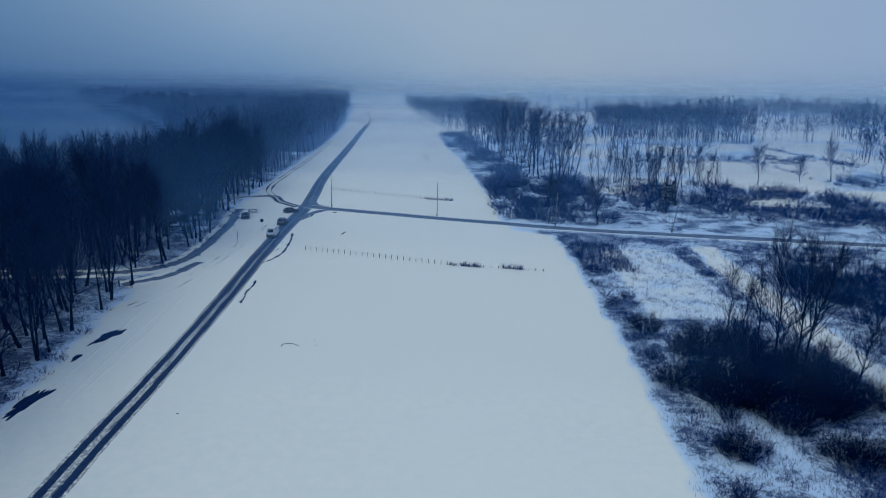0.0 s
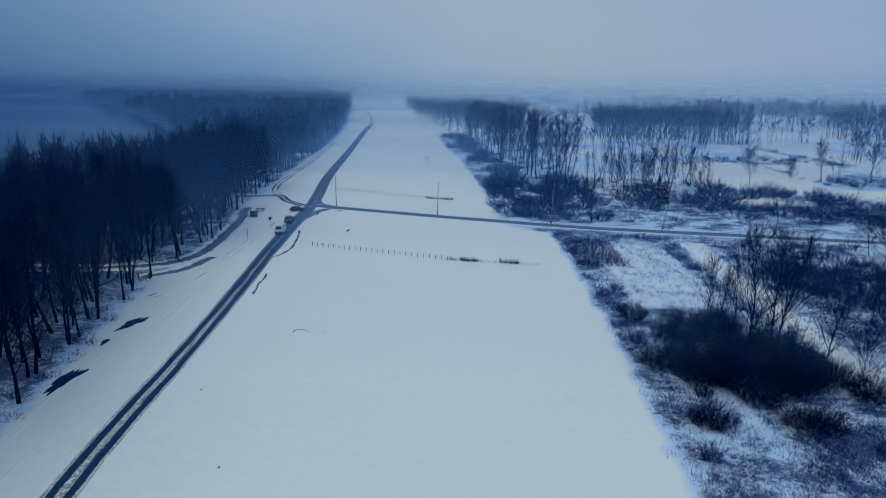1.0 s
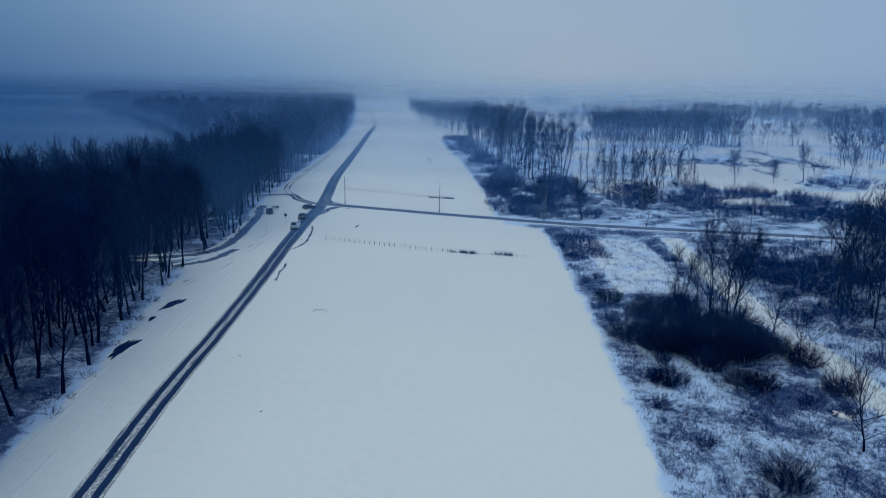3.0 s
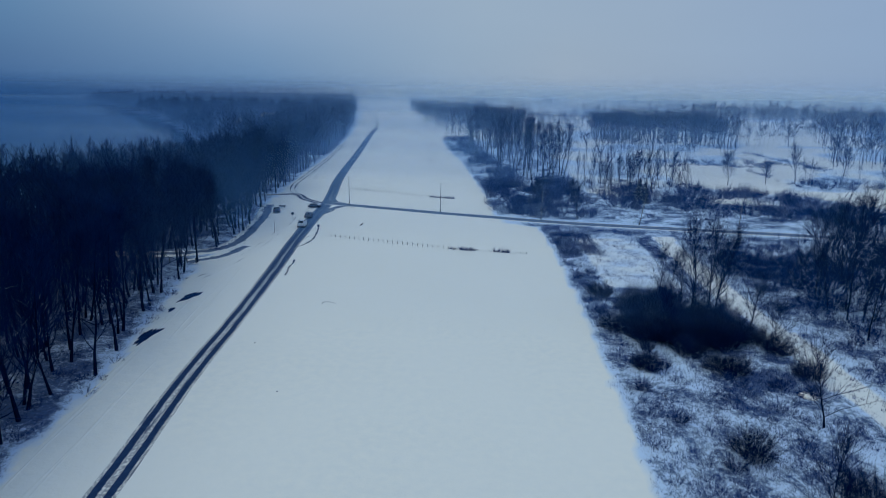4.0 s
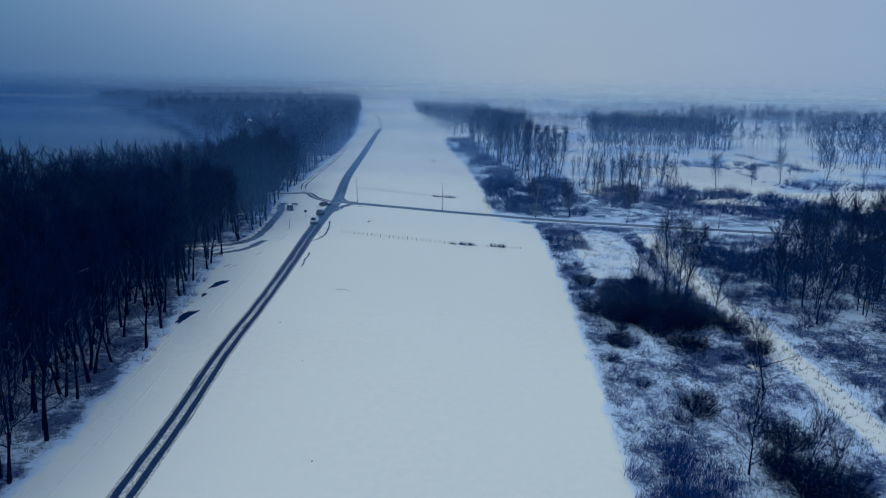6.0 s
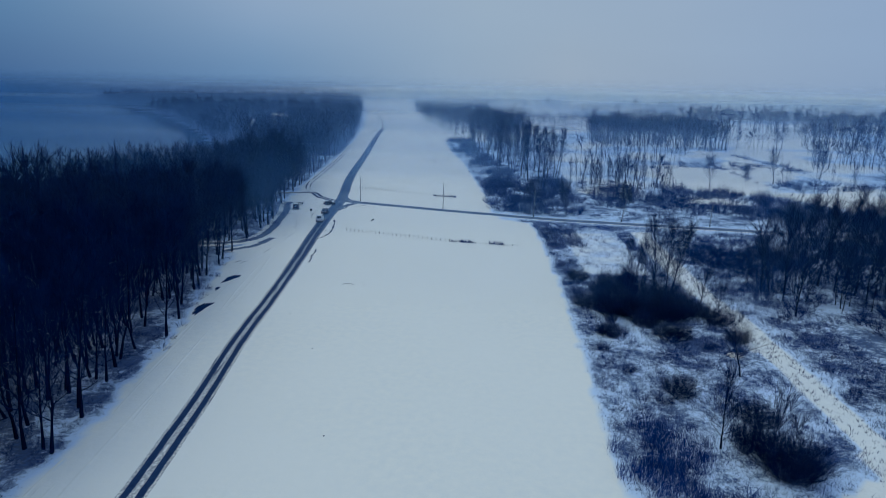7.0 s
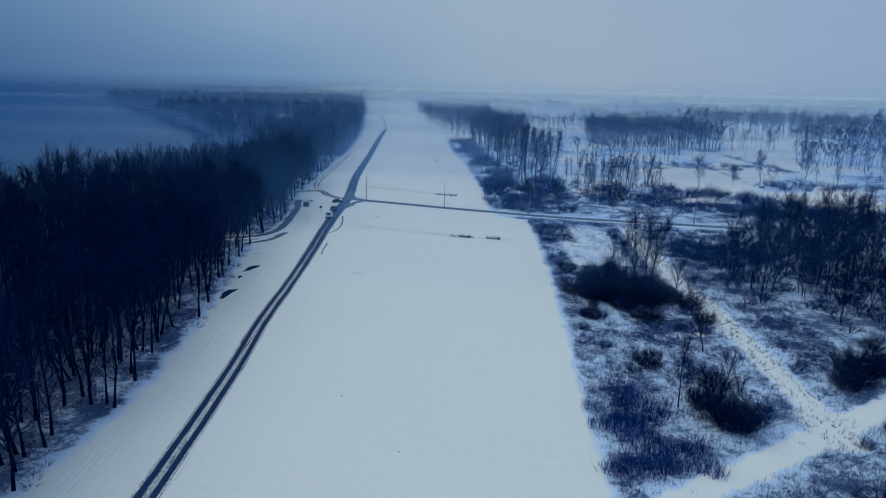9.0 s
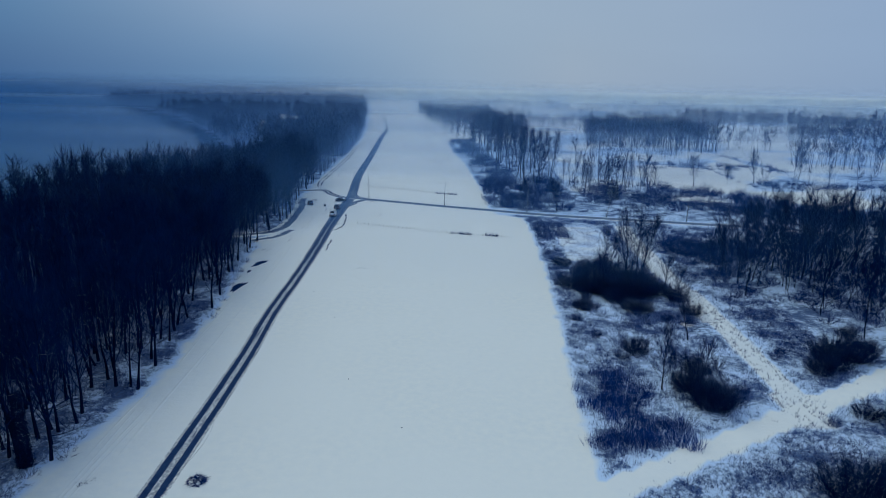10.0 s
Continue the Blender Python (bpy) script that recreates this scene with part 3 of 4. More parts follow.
def grid_spots(x0, x1, y0, y1, gap, keep, lo=0.8, hi=1.12, z=0.0):
    out = []
    for y in np.arange(y0, y1, gap):
        for x in np.arange(x0, x1, gap):
            px, py = x + rng.uniform(-0.85, 0.85) * gap, y + rng.uniform(-0.85, 0.85) * gap
            if keep(px, py):
                out.append((px, py, z, rng.uniform(lo, hi)))
    return out


def in_left_wood(x, y):
    return along(SHORE, y) + 3 < x < along(WOOD_EDGE, y) - 0.3 and not (abs(y - 98) < 3 and x > -82) and not (abs(y - 173) < 3 and x > -92)


# the trees at the wood's edge, one by one
count = 0
for x, y, z, k in grid_spots(-75, -38, -42, 205, 3.6, in_left_wood, 0.74, 0.98):
    if along(WOOD_EDGE, y) - x < 15 and count < 299:
        count += 1
        put_tree("forest_tree", EDGE_TREES[rng.integers(8)], x, y, k, rng.uniform(0, 360), "tall leafless dark-barked tree at the wood's edge", "tree", "trees at the edge of the wood", 4.0)
deep = [(s[0], s[1], s[2], s[3] * (1 - 0.12 * min(1, max(0, s[1] - 90) / 80))) for s in grid_spots(-140, -44, -70, 262, 3.5, in_left_wood, 0.78, 0.95) if not (along(WOOD_EDGE, s[1]) - s[0] < 15 and s[1] < 203)]
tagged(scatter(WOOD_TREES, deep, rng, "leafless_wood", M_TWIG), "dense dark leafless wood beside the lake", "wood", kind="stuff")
CLEARINGS = ((-168, 440, 18), (-158, 508, 20), (-138, 490, 20), (-178, 532, 16), (-140, 462, 18), (-126, 520, 16), (-190, 470, 14))
far_left = grid_spots(-500, -60, 262, 900, 8.2, lambda x, y: along(SHORE, y) - 2 < x < along(WOOD_EDGE, y) - 1 and all(math.hypot(x - a, y - b) > r for a, b, r in CLEARINGS), 0.66, 0.92)
far_left += grid_spots(-190, -60, 262, 470, 6.6, lambda x, y: along(WOOD_EDGE, y) - 45 < x < along(WOOD_EDGE, y) - 1, 0.75, 0.98)
far_left += [(along(SHORE, y) + rng.uniform(-4, 7), y, -0.6, rng.uniform(0.4, 0.7)) for y in np.arange(330, 1500, 2.6)]
far_left += grid_spots(-1000, -140, 900, 1500, 15, lambda x, y: along(SHORE, y) + 5 < x < along(WOOD_EDGE, y) - 1, 0.6, 0.9)
tagged(scatter(FAR_TREES, far_left, rng, "distant_lakeside_wood", M_TWIG), "distant hazy leafless wood along the lake", "wood", kind="stuff")

# groves north of the side road
POPLARS = [tree_meshes(bare_tree(80 + s, 22 + s % 4, 0.26, 4.4, 18, 62, 0.98, sub=4, twig_w=0.06, reach=1.3)) for s in range(5)]
for x, y, z, k in grid_spots(-2, 40, 203, 440, 7.0, lambda x, y: -2 + (y - 330) * 0.05 < x - max(0, (330 - y)) * 0.235 < 16 + max(0, y - 330) * 0.3, 0.76, 0.98):
    put_tree("poplar", POPLARS[rng.integers(5)], x, y, k, rng.uniform(0, 360), "tall slender leafless poplar in a snowy grove", "tree", "poplars of the grove")
YOUNG = [tree_meshes(bare_tree(90 + s, 11 + s % 4, 0.16, 3.2, 14, 26, 0.95, sub=4, twig_w=0.07)) for s in range(4)]
for x, y, z, k in grid_spots(43, 72, 193, 222, 4.6, lambda x, y: lumps(np.array(x), np.array(y), 8, 65) > -0.45, 0.6, 1.1):
    put_tree("young_tree", YOUNG[rng.integers(4)], x, y, k, rng.uniform(0, 360), "slender young leafless tree in snow", "tree", "young trees beside the grove")
COPSE = ((78, 398), (100, 393), (127, 403), (146, 368), (162, 380), (172, 480), (120, 500), (85, 470))
RIGHT_GROVE = ((170, 288), (300, 276), (310, 322), (182, 326))
mid = grid_spots(75, 178, 365, 502, 4.6, lambda x, y: inside(COPSE, x, y), 0.72, 0.95)
mid += grid_spots(168, 312, 272, 328, 5.4, lambda x, y: inside(RIGHT_GROVE, x, y) and lumps(np.array(x), np.array(y), 22, 66) > -0.5, 0.5, 0.85)
mid += grid_spots(90, 150, 300, 392, 7.5, lambda x, y: abs(x - 92 - (y - 300) * 0.5) < 14 and rng.random() < 0.75, 0.35, 0.7)
mid += grid_spots(128, 250, 214, 240, 5.5, lambda x, y: abs(y - 222 - (x - 128) * 0.06) < 7 and rng.random() < 0.6, 0.3, 0.6)
mid += grid_spots(60, 84, 285, 335, 7.0, lambda x, y: rng.random() < 0.6, 0.5, 0.8)
mid += grid_spots(168, 206, 396, 408, 4.5, lambda x, y: rng.random() < 0.7, 0.4, 0.75)
tagged(scatter(FAR_TREES, mid, rng, "leafless_copse", M_TWIG), "dense leafless copse between snowy fields", "wood", kind="stuff")


def belts(x, y):
    return x > along(FIELD_EDGE, y) + 4 and lumps(np.array(x * 0.35), np.array(y), 60 + y * 0.04, 23) > 0.3


BELT_A = ((205, 598), (330, 543), (640, 480), (680, 560), (340, 640), (215, 680))
BELT_B = ((226, 424), (256, 414), (520, 380), (530, 440), (250, 470))
far_right = grid_spots(205, 680, 480, 680, 9.0, lambda x, y: inside(BELT_A, x, y), 0.75, 1.1) + grid_spots(226, 530, 380, 470, 6.0, lambda x, y: inside(BELT_B, x, y), 0.6, 0.95)
far_right += grid_spots(-60, 560, 500, 800, 10, lambda x, y: belts(x, y) and not in_field(x, y) and not inside(BELT_A, x, y), 0.35, 0.65) + grid_spots(-120, 1300, 800, 1500, 24, belts, 0.4, 0.75)
far_right += grid_spots(-300, 50, 440, 900, 7.0, lambda x, y: along(FIELD_EDGE, y) + 2 < x < along(FIELD_EDGE, y) + 56 + (y - 440) * 0.10 and math.hypot(x + 40, (y - 700) * 0.4) > 12, 0.5, 0.8)
for y0, x0, x1, deep in ((560, 40, 200, 8), (700, 120, 700, 8), (790, -20, 900, 10), (900, 60, 1100, 14), (1120, -60, 1300, 16)):
    for x in np.arange(x0, x1, 1.6 + y0 * 0.0035):
        if math.sin(x * 0.021 + y0) + 0.6 * math.sin(x * 0.057) > -0.75:
            far_right.append((x + rng.normal() * 1.5, y0 + (x - x0) * -0.03 + rng.normal() * deep, 0.0, rng.uniform(0.5, 0.9)))
far_right += grid_spots(-700, 1600, 1500, 1700, 22, lambda x, y: True, 0.8, 1.2)
tagged(scatter(FAR_TREES, far_right, rng, "distant_tree_belts", M_TWIG), "hazy belts of leafless trees far across the plain", "wood", kind="stuff")

# single trees in the scrub, each from its own seed: x, y, height, clear trunk, spread
SINGLE = [(36.4, 70.5, 15.5, 0.16, 4.8), (38.6, 69.5, 15.0, 0.16, 5.0), (39.8, 70.4, 14.0, 0.2, 4.6), (32.2, 75.0, 9.8, 0.15, 2.6), (34.6, 72.5, 10.5, 0.2, 2.2), (33.6, 74.0, 8.5, 0.2, 2.0), (30.2, 66.0, 6.0, 0.2, 2.8), (43.5, 66.0, 6.5, 0.12, 3.6), (45.0, 60.5, 5.0, 0.12, 3.0), (39.6, 36.3, 9.6, 0.16, 4.8), (30.5, 17.5, 9.0, 0.10, 2.4), (30.0, 57.0, 8.0, 0.2, 2.6), (19.0, 149.5, 9.5, 0.15, 3.6), (30.0, 148.0, 10.0, 0.15, 3.8), (75.5, 222.0, 11.0, 0.2, 3.6), (96.0, 219.0, 11.5, 0.22, 4.4), (126.0, 231.0, 13.5, 0.2, 4.2), (112.0, 224.0, 8.0, 0.2, 2.4), (153.0, 248.0, 12.0, 0.2, 4.0)]
for i, (x, y, h, clear, spread) in enumerate(SINGLE):
    slim = y < 100 and h > 8
    meshes = tree_meshes(bare_tree(200 + i, h, clear, spread, *((22, 26, 0.66) if 36 < y < 37 else (42, 64, 0.80) if slim and h > 12 else (26, 40, 0.85) if slim else (24, 60, 0.70)), sub=6, twig_w=0.025 if y < 100 else 0.06, r0=h * (0.0105 if slim else 0.013)))
    put_tree("bare_tree", meshes, x, y, 1, 0, "leafless tree with spreading branches standing in snowy scrub", "tree")

TALL = [tree_meshes(bare_tree(240 + s, 18 + s % 3, 0.2, 4.6, 26, 60, 0.9, sub=5, twig_w=0.05, r0=0.2)) for s in range(3)]
for x, y, k in ((72, 82, 0.9), (76, 76, 0.95), (79, 84, 1.0), (83, 78, 0.92), (86, 88, 1.0), (70, 91, 0.75), (90, 74, 0.8), (96, 82, 0.85), (101, 70, 0.95), (108, 78, 1.0), (94, 96, 0.9), (102, 90, 0.95), (110, 98, 0.9), (99, 106, 0.8)):
    put_tree("tall_tree", TALL[rng.integers(3)], x, y, k, rng.uniform(0, 360), "tall slender leafless tree rising from a dark thicket", "tree", "tall trees of the thicket")

# the dense thicket wood east of the snowy lane
THICK = [tree_meshes(bare_tree(300 + s, 8.5 + s % 4, 0.08, 5.0, 17, 52, 0.72, sub=5, twig_w=0.05), M_BARK, M_TWIG) for s in range(5)]


def in_thicket(x, y):
    if lumps(np.array(x), np.array(y), 17, 51) < (-0.45 if y > 86 else -0.6) or abs(y - cross_y(x)) < 7:
        return False
    return (x > 56.5 and max(51, 63 - (x - 57) * 0.75) < y < 86 and math.hypot(x - 78, y - 62) > 4) or (x > 76 and 86 <= y)


for x, y, z, k in grid_spots(57, 126, 34, 126, 4.9, in_thicket, 0.7, 1.3):
    put_tree("thicket_tree", THICK[rng.integers(5)], x, y, k, rng.uniform(0, 360), "low bushy leafless tree in a dark thicket", "tree", "trees of the thicket")
for x, y, k in ((70.5, 41, 1.1), (74, 36, 1.0), (79, 44, 1.1), (84, 35, 1.0), (78, 28, 0.9), (68.5, 52, 0.9), (34.0, 14.3, 0.72), (35.6, 13.0, 0.55), (32.2, 19.0, 0.5), (30.5, 62, 0.5), (36.5, 60.5, 0.55), (34.5, 66.5, 0.6), (39, 64.5, 0.55), (30, 70, 0.45), (36, 68, 0.5)):
    put_tree("thicket_tree", THICK[rng.integers(5)], x, y, k, rng.uniform(0, 360), "low bushy leafless tree in a dark thicket", "tree", "trees of the thicket")


# ---- shrubs ----
def shrub_meshes(seed, r, h, stems, twigs, w):
    pair = shrub(seed, h, r, stems, twigs, w)
    return (("crown", mesh_np("crown", *pair, M_TWIG if r > 2 else M_SCRUB)), ("snow_dusting", mesh_np("snow_dusting", *snow_streaks(pair, stems * 2, seed, 0.026, 0.35, 1.0, 0.6), M_FROST)))


SHRUBS = {r: [shrub_meshes(400 + s + int(r * 10), r, h, stems, twigs, w) for s in range(3)] for r, h, stems, twigs, w in ((1.2, 1.6, 46, 40, 0.014), (2.4, 3.0, 100, 60, 0.016), (4.2, 4.8, 165, 60, 0.025))}
NEAR_SHRUBS = [(24.6, 36.5, 1.2), (22.5, 44, 1.2), (29.5, 30, 2.4), (27, 27.5, 1.2), (33.6, 17.2, 2.4), (34.2, 18.4, 2.4), (35.6, 12.8, 4.2), (37.0, 14.0, 2.4), (36.8, 23.0, 2.4), (39.5, 13.5, 1.2), (41, 17, 1.2), (52.6, 32, 1.2), (55.5, 25, 2.4), (58, 27, 2.4), (61, 31, 2.4), (59.5, 29.5, 4.2), (63.5, 30.5, 4.2), (66.5, 34, 2.4), (67, 40, 2.4), (54.6, 11.5, 2.4), (58, 10.5, 2.4), (49.3, 8.9, 1.2), (43.5, -7.5, 4.2), (48.5, -6.5, 4.2), (46, -12, 4.2), (53.5, -8, 4.2), ]
NEAR_SHRUBS += [(28.5, 63.5, 4.2), (27.0, 60.0, 4.2), (30.0, 59.5, 4.2), (33.5, 58.5, 4.2), (36.5, 58.5, 4.2), (38.5, 61.5, 4.2), (34.5, 63.5, 4.2), (37.5, 65.5, 4.2), (29.0, 73.0, 4.2), (26.5, 72.5, 2.4), (33.0, 71.5, 4.2), (37.5, 70.0, 2.4), (43.5, 56.5, 2.4), (26.5, 50.5, 1.2), (24.3, 50.0, 2.4), (33.4, 49.8, 2.4), (35.2, 49.6, 2.4), (44, 49, 2.4), (24, 80, 2.4), (22.5, 71, 1.2), (23, 64, 2.4)]
NEAR_SHRUBS += [(25.5, 66, 2.4), (27.5, 60, 2.4), (26, 56, 1.2), (23.6, 51, 1.2), (25, 49.5, 1.2), (31, 55, 2.4), (29, 72, 2.4), (42, 60, 2.4), (34, 47.5, 1.2), (38.5, 45.5, 1.2), (42.5, 44, 1.2), (21.5, 90, 1.2), (24.5, 93, 1.2), (22.5, 83, 1.2)]
for x, y, r in NEAR_SHRUBS:
    put_tree("shrub", SHRUBS[r][rng.integers(3)], x, y, rng.uniform(0.85, 1.15), rng.uniform(0, 360), "dark leafless shrub dusted with snow in rough grass", "shrub", "shrubs in the scrub")

SOUP = [shrub(500 + s, 2.8, 2.4, 25, 15, 0.045, 0.8, True) for s in range(6)]
LOW = [shrub(520 + s, 1.0, 1.1, 14, 9, 0.024, 0.9, True) for s in range(6)]


def scrub_ok(x, y):
    return x > along(FIELD_EDGE, y) + 1.5 and abs(y - cross_y(x)) > 5 and not (abs(x - 47) < 4 and y > 5) and not abs(y - (-8 + (x - 18) * 0.70)) < 4


hedge = grid_spots(7, 37, 150, 222, 2.8, lambda x, y: scrub_ok(x, y) and y > cross_y(x) + 5 and lumps(np.array(x), np.array(y), 16, 31) > -0.12 + max(0, y - 185) * 0.01, 0.8, 1.7)
hedge += grid_spots(46, 118, 148, 212, 3.6, lambda x, y: lumps(np.array(x), np.array(y), 18, 32) > -0.25 and 166 - (x - 46) * 0.40 < y < 212 - max(0, x - 74) * 0.55 - max(0, 58 - x) * 1.5, 0.8, 1.7)
hedge += grid_spots(-25, 20, 200, 420, 3.6, lambda x, y: 1.5 < x - along(FIELD_EDGE, y) < 18 and lumps(np.array(x), np.array(y), 22, 33) > 0.05, 0.8, 1.6)
hedge += grid_spots(118, 130, 215, 292, 2.6, lambda x, y: abs(x - 121.5 - max(0, 235 - y) * 0.05) < 1.6 and rng.random() < 0.6, 0.3, 0.75)
hedge += grid_spots(148, 165, 268, 356, 2.8, lambda x, y: abs(x - 158 + abs(y - 300) * 0.09) < 1.8 and rng.random() < 0.55, 0.4, 1.0)
hedge += grid_spots(92, 150, 290, 306, 3.2, lambda x, y: rng.random() < 0.5, 0.4, 1.0)
hedge += grid_spots(126, 270, 208, 236, 4.0, lambda x, y: abs(y - 220 - (x - 128) * 0.06) < 8 and rng.random() < 0.85, 0.8, 1.5)
hedge += grid_spots(100, 210, 128, 162, 4.0, lambda x, y: y > cross_y(x) + 8 and y < 160 - (x - 128) * 0.02 and rng.random() < 0.8, 0.8, 1.5)
hedge += grid_spots(48, 80, 85, 114, 2.0, lambda x, y: ((x - 63) / 12.5) ** 2 + ((y - 99) / 11) ** 2 < 1, 0.8, 1.2)
hedge += grid_spots(58, 130, -30, 122, 4.2, lambda x, y: scrub_ok(x, y) and lumps(np.array(x), np.array(y), 15, 34) > 0.15, 0.7, 1.4)
hedge += grid_spots(60, 122, 38, 92, 4.2, lambda x, y: y > max(50, 63 - (x - 57) * 0.75) and lumps(np.array(x), np.array(y), 12, 35) > -0.4, 0.6, 1.3)
hedge += grid_spots(60, 130, 60, 122, 4.8, lambda x, y: in_thicket(x, y) and rng.random() < 0.8, 0.7, 1.3)
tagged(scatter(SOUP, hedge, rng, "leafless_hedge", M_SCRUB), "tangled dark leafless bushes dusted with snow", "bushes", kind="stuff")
low = grid_spots(16, 62, -45, 138, 1.5, lambda x, y: scrub_ok(x, y) and cover_near(x, y) > 0.66 + rng.uniform(-0.25, 0.25), 0.5, 1.3)
tagged(scatter(LOW, low, rng, "low_scrub", M_SCRUB), "low dark brush poking through the snow", "scrub", kind="stuff")
brush = grid_spots(10, 150, 150, 206, 3.0, lambda x, y: y > cross_y(x) + 4 and y < 176 + 30 * max(0, 1 - abs(x - 52) / 34) and lumps(np.array(x), np.array(y), 13, 61) > 0.0, 0.9, 2.0)
brush += grid_spots(0, 48, 200, 330, 4.2, lambda x, y: 1.5 < x - along(FIELD_EDGE, y) < 42 and lumps(np.array(x), np.array(y), 20, 62) > 0.05, 1.0, 2.2)
brush += grid_spots(43, 74, 191, 224, 2.9, lambda x, y: lumps(np.array(x), np.array(y), 9, 63) > -0.25, 1.0, 2.2)
brush += grid_spots(62, 170, 272, 292, 3.2, lambda x, y: abs(y - 282) < 6 and lumps(np.array(x), np.array(y), 18, 64) > -0.2, 1.2, 2.2)
tagged(scatter(LOW, brush, rng, "wild_brush", M_SCRUB), "wild leafless brush between the road and the groves", "scrub", kind="stuff")
under = grid_spots(-62, -41, -45, 160, 1.9, lambda x, y: -1.0 < along(WOOD_EDGE, y) - x < 12 and rng.random() < 0.85 and abs(y - 98) > 5, 0.5, 1.4)
tagged(scatter(LOW, under, rng, "wood_undergrowth", M_SCRUB), "thin leafless undergrowth at the foot of the trees", "scrub", kind="stuff")


def blades(spots, name, mat, h, w, spread, label, per=7):
    """Dry stalks and grass blades standing in small bunches."""
    s = np.repeat(np.array(spots)[:, :3], per, 0)
    k = len(s)
    base = s + np.column_stack([rng.normal(size=(k, 2)) * spread, np.full(k, -0.05)])
    tip = base + np.column_stack([rng.normal(size=(k, 2)) * 0.28 * h, rng.uniform(0.5, 1.2, k) * h])
    soup = Soup()
    soup.slivers(base, tip, rng.uniform(0.6, 1.4, k) * w, rng)
    tagged(new(name, mesh_np(name, *soup.arrays(), mat)), label, "grass", kind="stuff")


blades(grid_spots(15, 62, -45, 140, 0.54, lambda x, y: x > along(FIELD_EDGE, y) + rng.exponential(0.8) and abs(y - cross_y(x)) > 3.2 and cover_near(x, y) > rng.uniform(0.1, 0.9)), "dry_grass", M_GRASS, 0.5, 0.035, 0.3, "dry dark grass standing through thin snow", 9)
blades(grid_spots(18.5, 31, 1, 22, 0.5, lambda x, y: y < 2 + 24 * (1 - abs(x - 23) / 12) and lumps(np.array(x), np.array(y), 6, 41) > -0.4), "tall_reeds", M_GRASS, 1.7, 0.045, 0.25, "patch of tall dry reeds beside the field", 9)
blades(grid_spots(21, 30, 108, 128, 0.6, lambda x, y: True), "tall_reeds", M_SCRUB, 1.2, 0.05, 0.3, "dark patch of dead reeds near the side road", 8)
blades(grid_spots(42.5, 51.5, 8, 112, 0.9, lambda x, y: abs(abs(x - 47 - 0.9 * math.sin(y * 0.05)) - 1.7) < 1.4 and rng.random() < 0.9), "cut_stalks", M_SCRUB, 0.55, 0.05, 0.14, "rows of short cut stalks in the snowy lane", 5)


# ---- posts, poles and small things ----
def post_fence(a, b, n, h, label):
    root = new("fence")
    bm = bmesh.new()
    rod(bm, (0, 0, -0.3), (0, 0, h), 0.055, 0.045, 8)
    bmesh.ops.bevel(bm, geom=[e for e in bm.edges if e.calc_length() < 0.1], offset=0.012, segments=1, affect="EDGES")
    me = part("post", bm, M_WOOD, root).data
    first = root.children[0]
    for i in range(n):
        t = i / (n - 1)
        ob = first if i == 0 else new("post", me)
        ob.parent = root
        ob.matrix_basis = pose(a[0] + (b[0] - a[0]) * t, a[1] + (b[1] - a[1]) * t, rng.uniform(-0.1, 0.04), rng.normal() * 3, rng.normal() * 3, 0)
    bm = bmesh.new()
    for z in (h * 0.55, h * 0.85):
        rod(bm, (a[0], a[1], z), (b[0], b[1], z), 0.006, 0.006, 4)
    part("wire", bm, M_METAL, root)
    tagged(root, label, "fence")


post_fence((-31.0, 118.6), (-3.4, 109.9), 25, 0.8, "row of short wooden fence posts across the snow")
post_fence((-40.3, 190.0), (-12.2, 177.4), 26, 0.8, "row of short wooden fence posts in the far field")
post_fence((-3.4, 109.9), (13.3, 107.4), 14, 0.45, "low line of posts ending in dry reeds")


def tuft_row(x0, y0, x1, y1, n, h, label):
    t = rng.random(n)
    spots = np.column_stack([x0 + (x1 - x0) * t, y0 + (y1 - y0) * t + rng.normal(size=n) * 0.25, np.zeros(n), np.ones(n)])
    blades(spots, "reed_tufts", M_SCRUB, h, 0.06, 0.22, label, 12)


tuft_row(-3.2, 110.0, 2.2, 109.2, 26, 0.9, "dark dry reeds along the fence line")
tuft_row(6.5, 108.8, 10.0, 108.2, 16, 1.1, "dark dry reeds along the fence line")
tuft_row(-11.8, 177.3, -4.4, 175.6, 30, 0.9, "dark dry reeds at the end of the fence")


def utility_pole(x, y, h, tilt, label):
    root = new("utility_pole")
    bm = bmesh.new()
    rod(bm, (0, 0, -0.5), (0, 0, h), 0.11, 0.07, 10)
    part("shaft", bm, M_POLE, root)
    bm = bmesh.new()
    box(bm, -0.14, -0.14, 0.0, 0.14, 0.14, 0.55, 0.03)
    part("base_collar", bm, M_WOOD, root)
    bm = bmesh.new()
    rod(bm, (0, 0, h), (0, 0, h + 0.12), 0.11, 0.05, 10)
    part("cap", bm, M_METAL, root)
    root.matrix_basis = pose(x, y, 0, 0, tilt, 0)
    tagged(root, label, "pole")


for x, y, h, tilt in ((-35.2, 163.3, 8.0, 0), (-7.5, 153.5, 8.0, 0.8), (20.0, 145.5, 7.6, 1.5), (45.0, 141.0, 7.4, 9), (69.2, 137.9, 6.6, 2), (105.0, 133.0, 7.0, 1)):
    utility_pole(x, y, h, tilt, "bare leaning utility pole beside the side road" if tilt > 5 else "slim bare utility pole beside the side road")


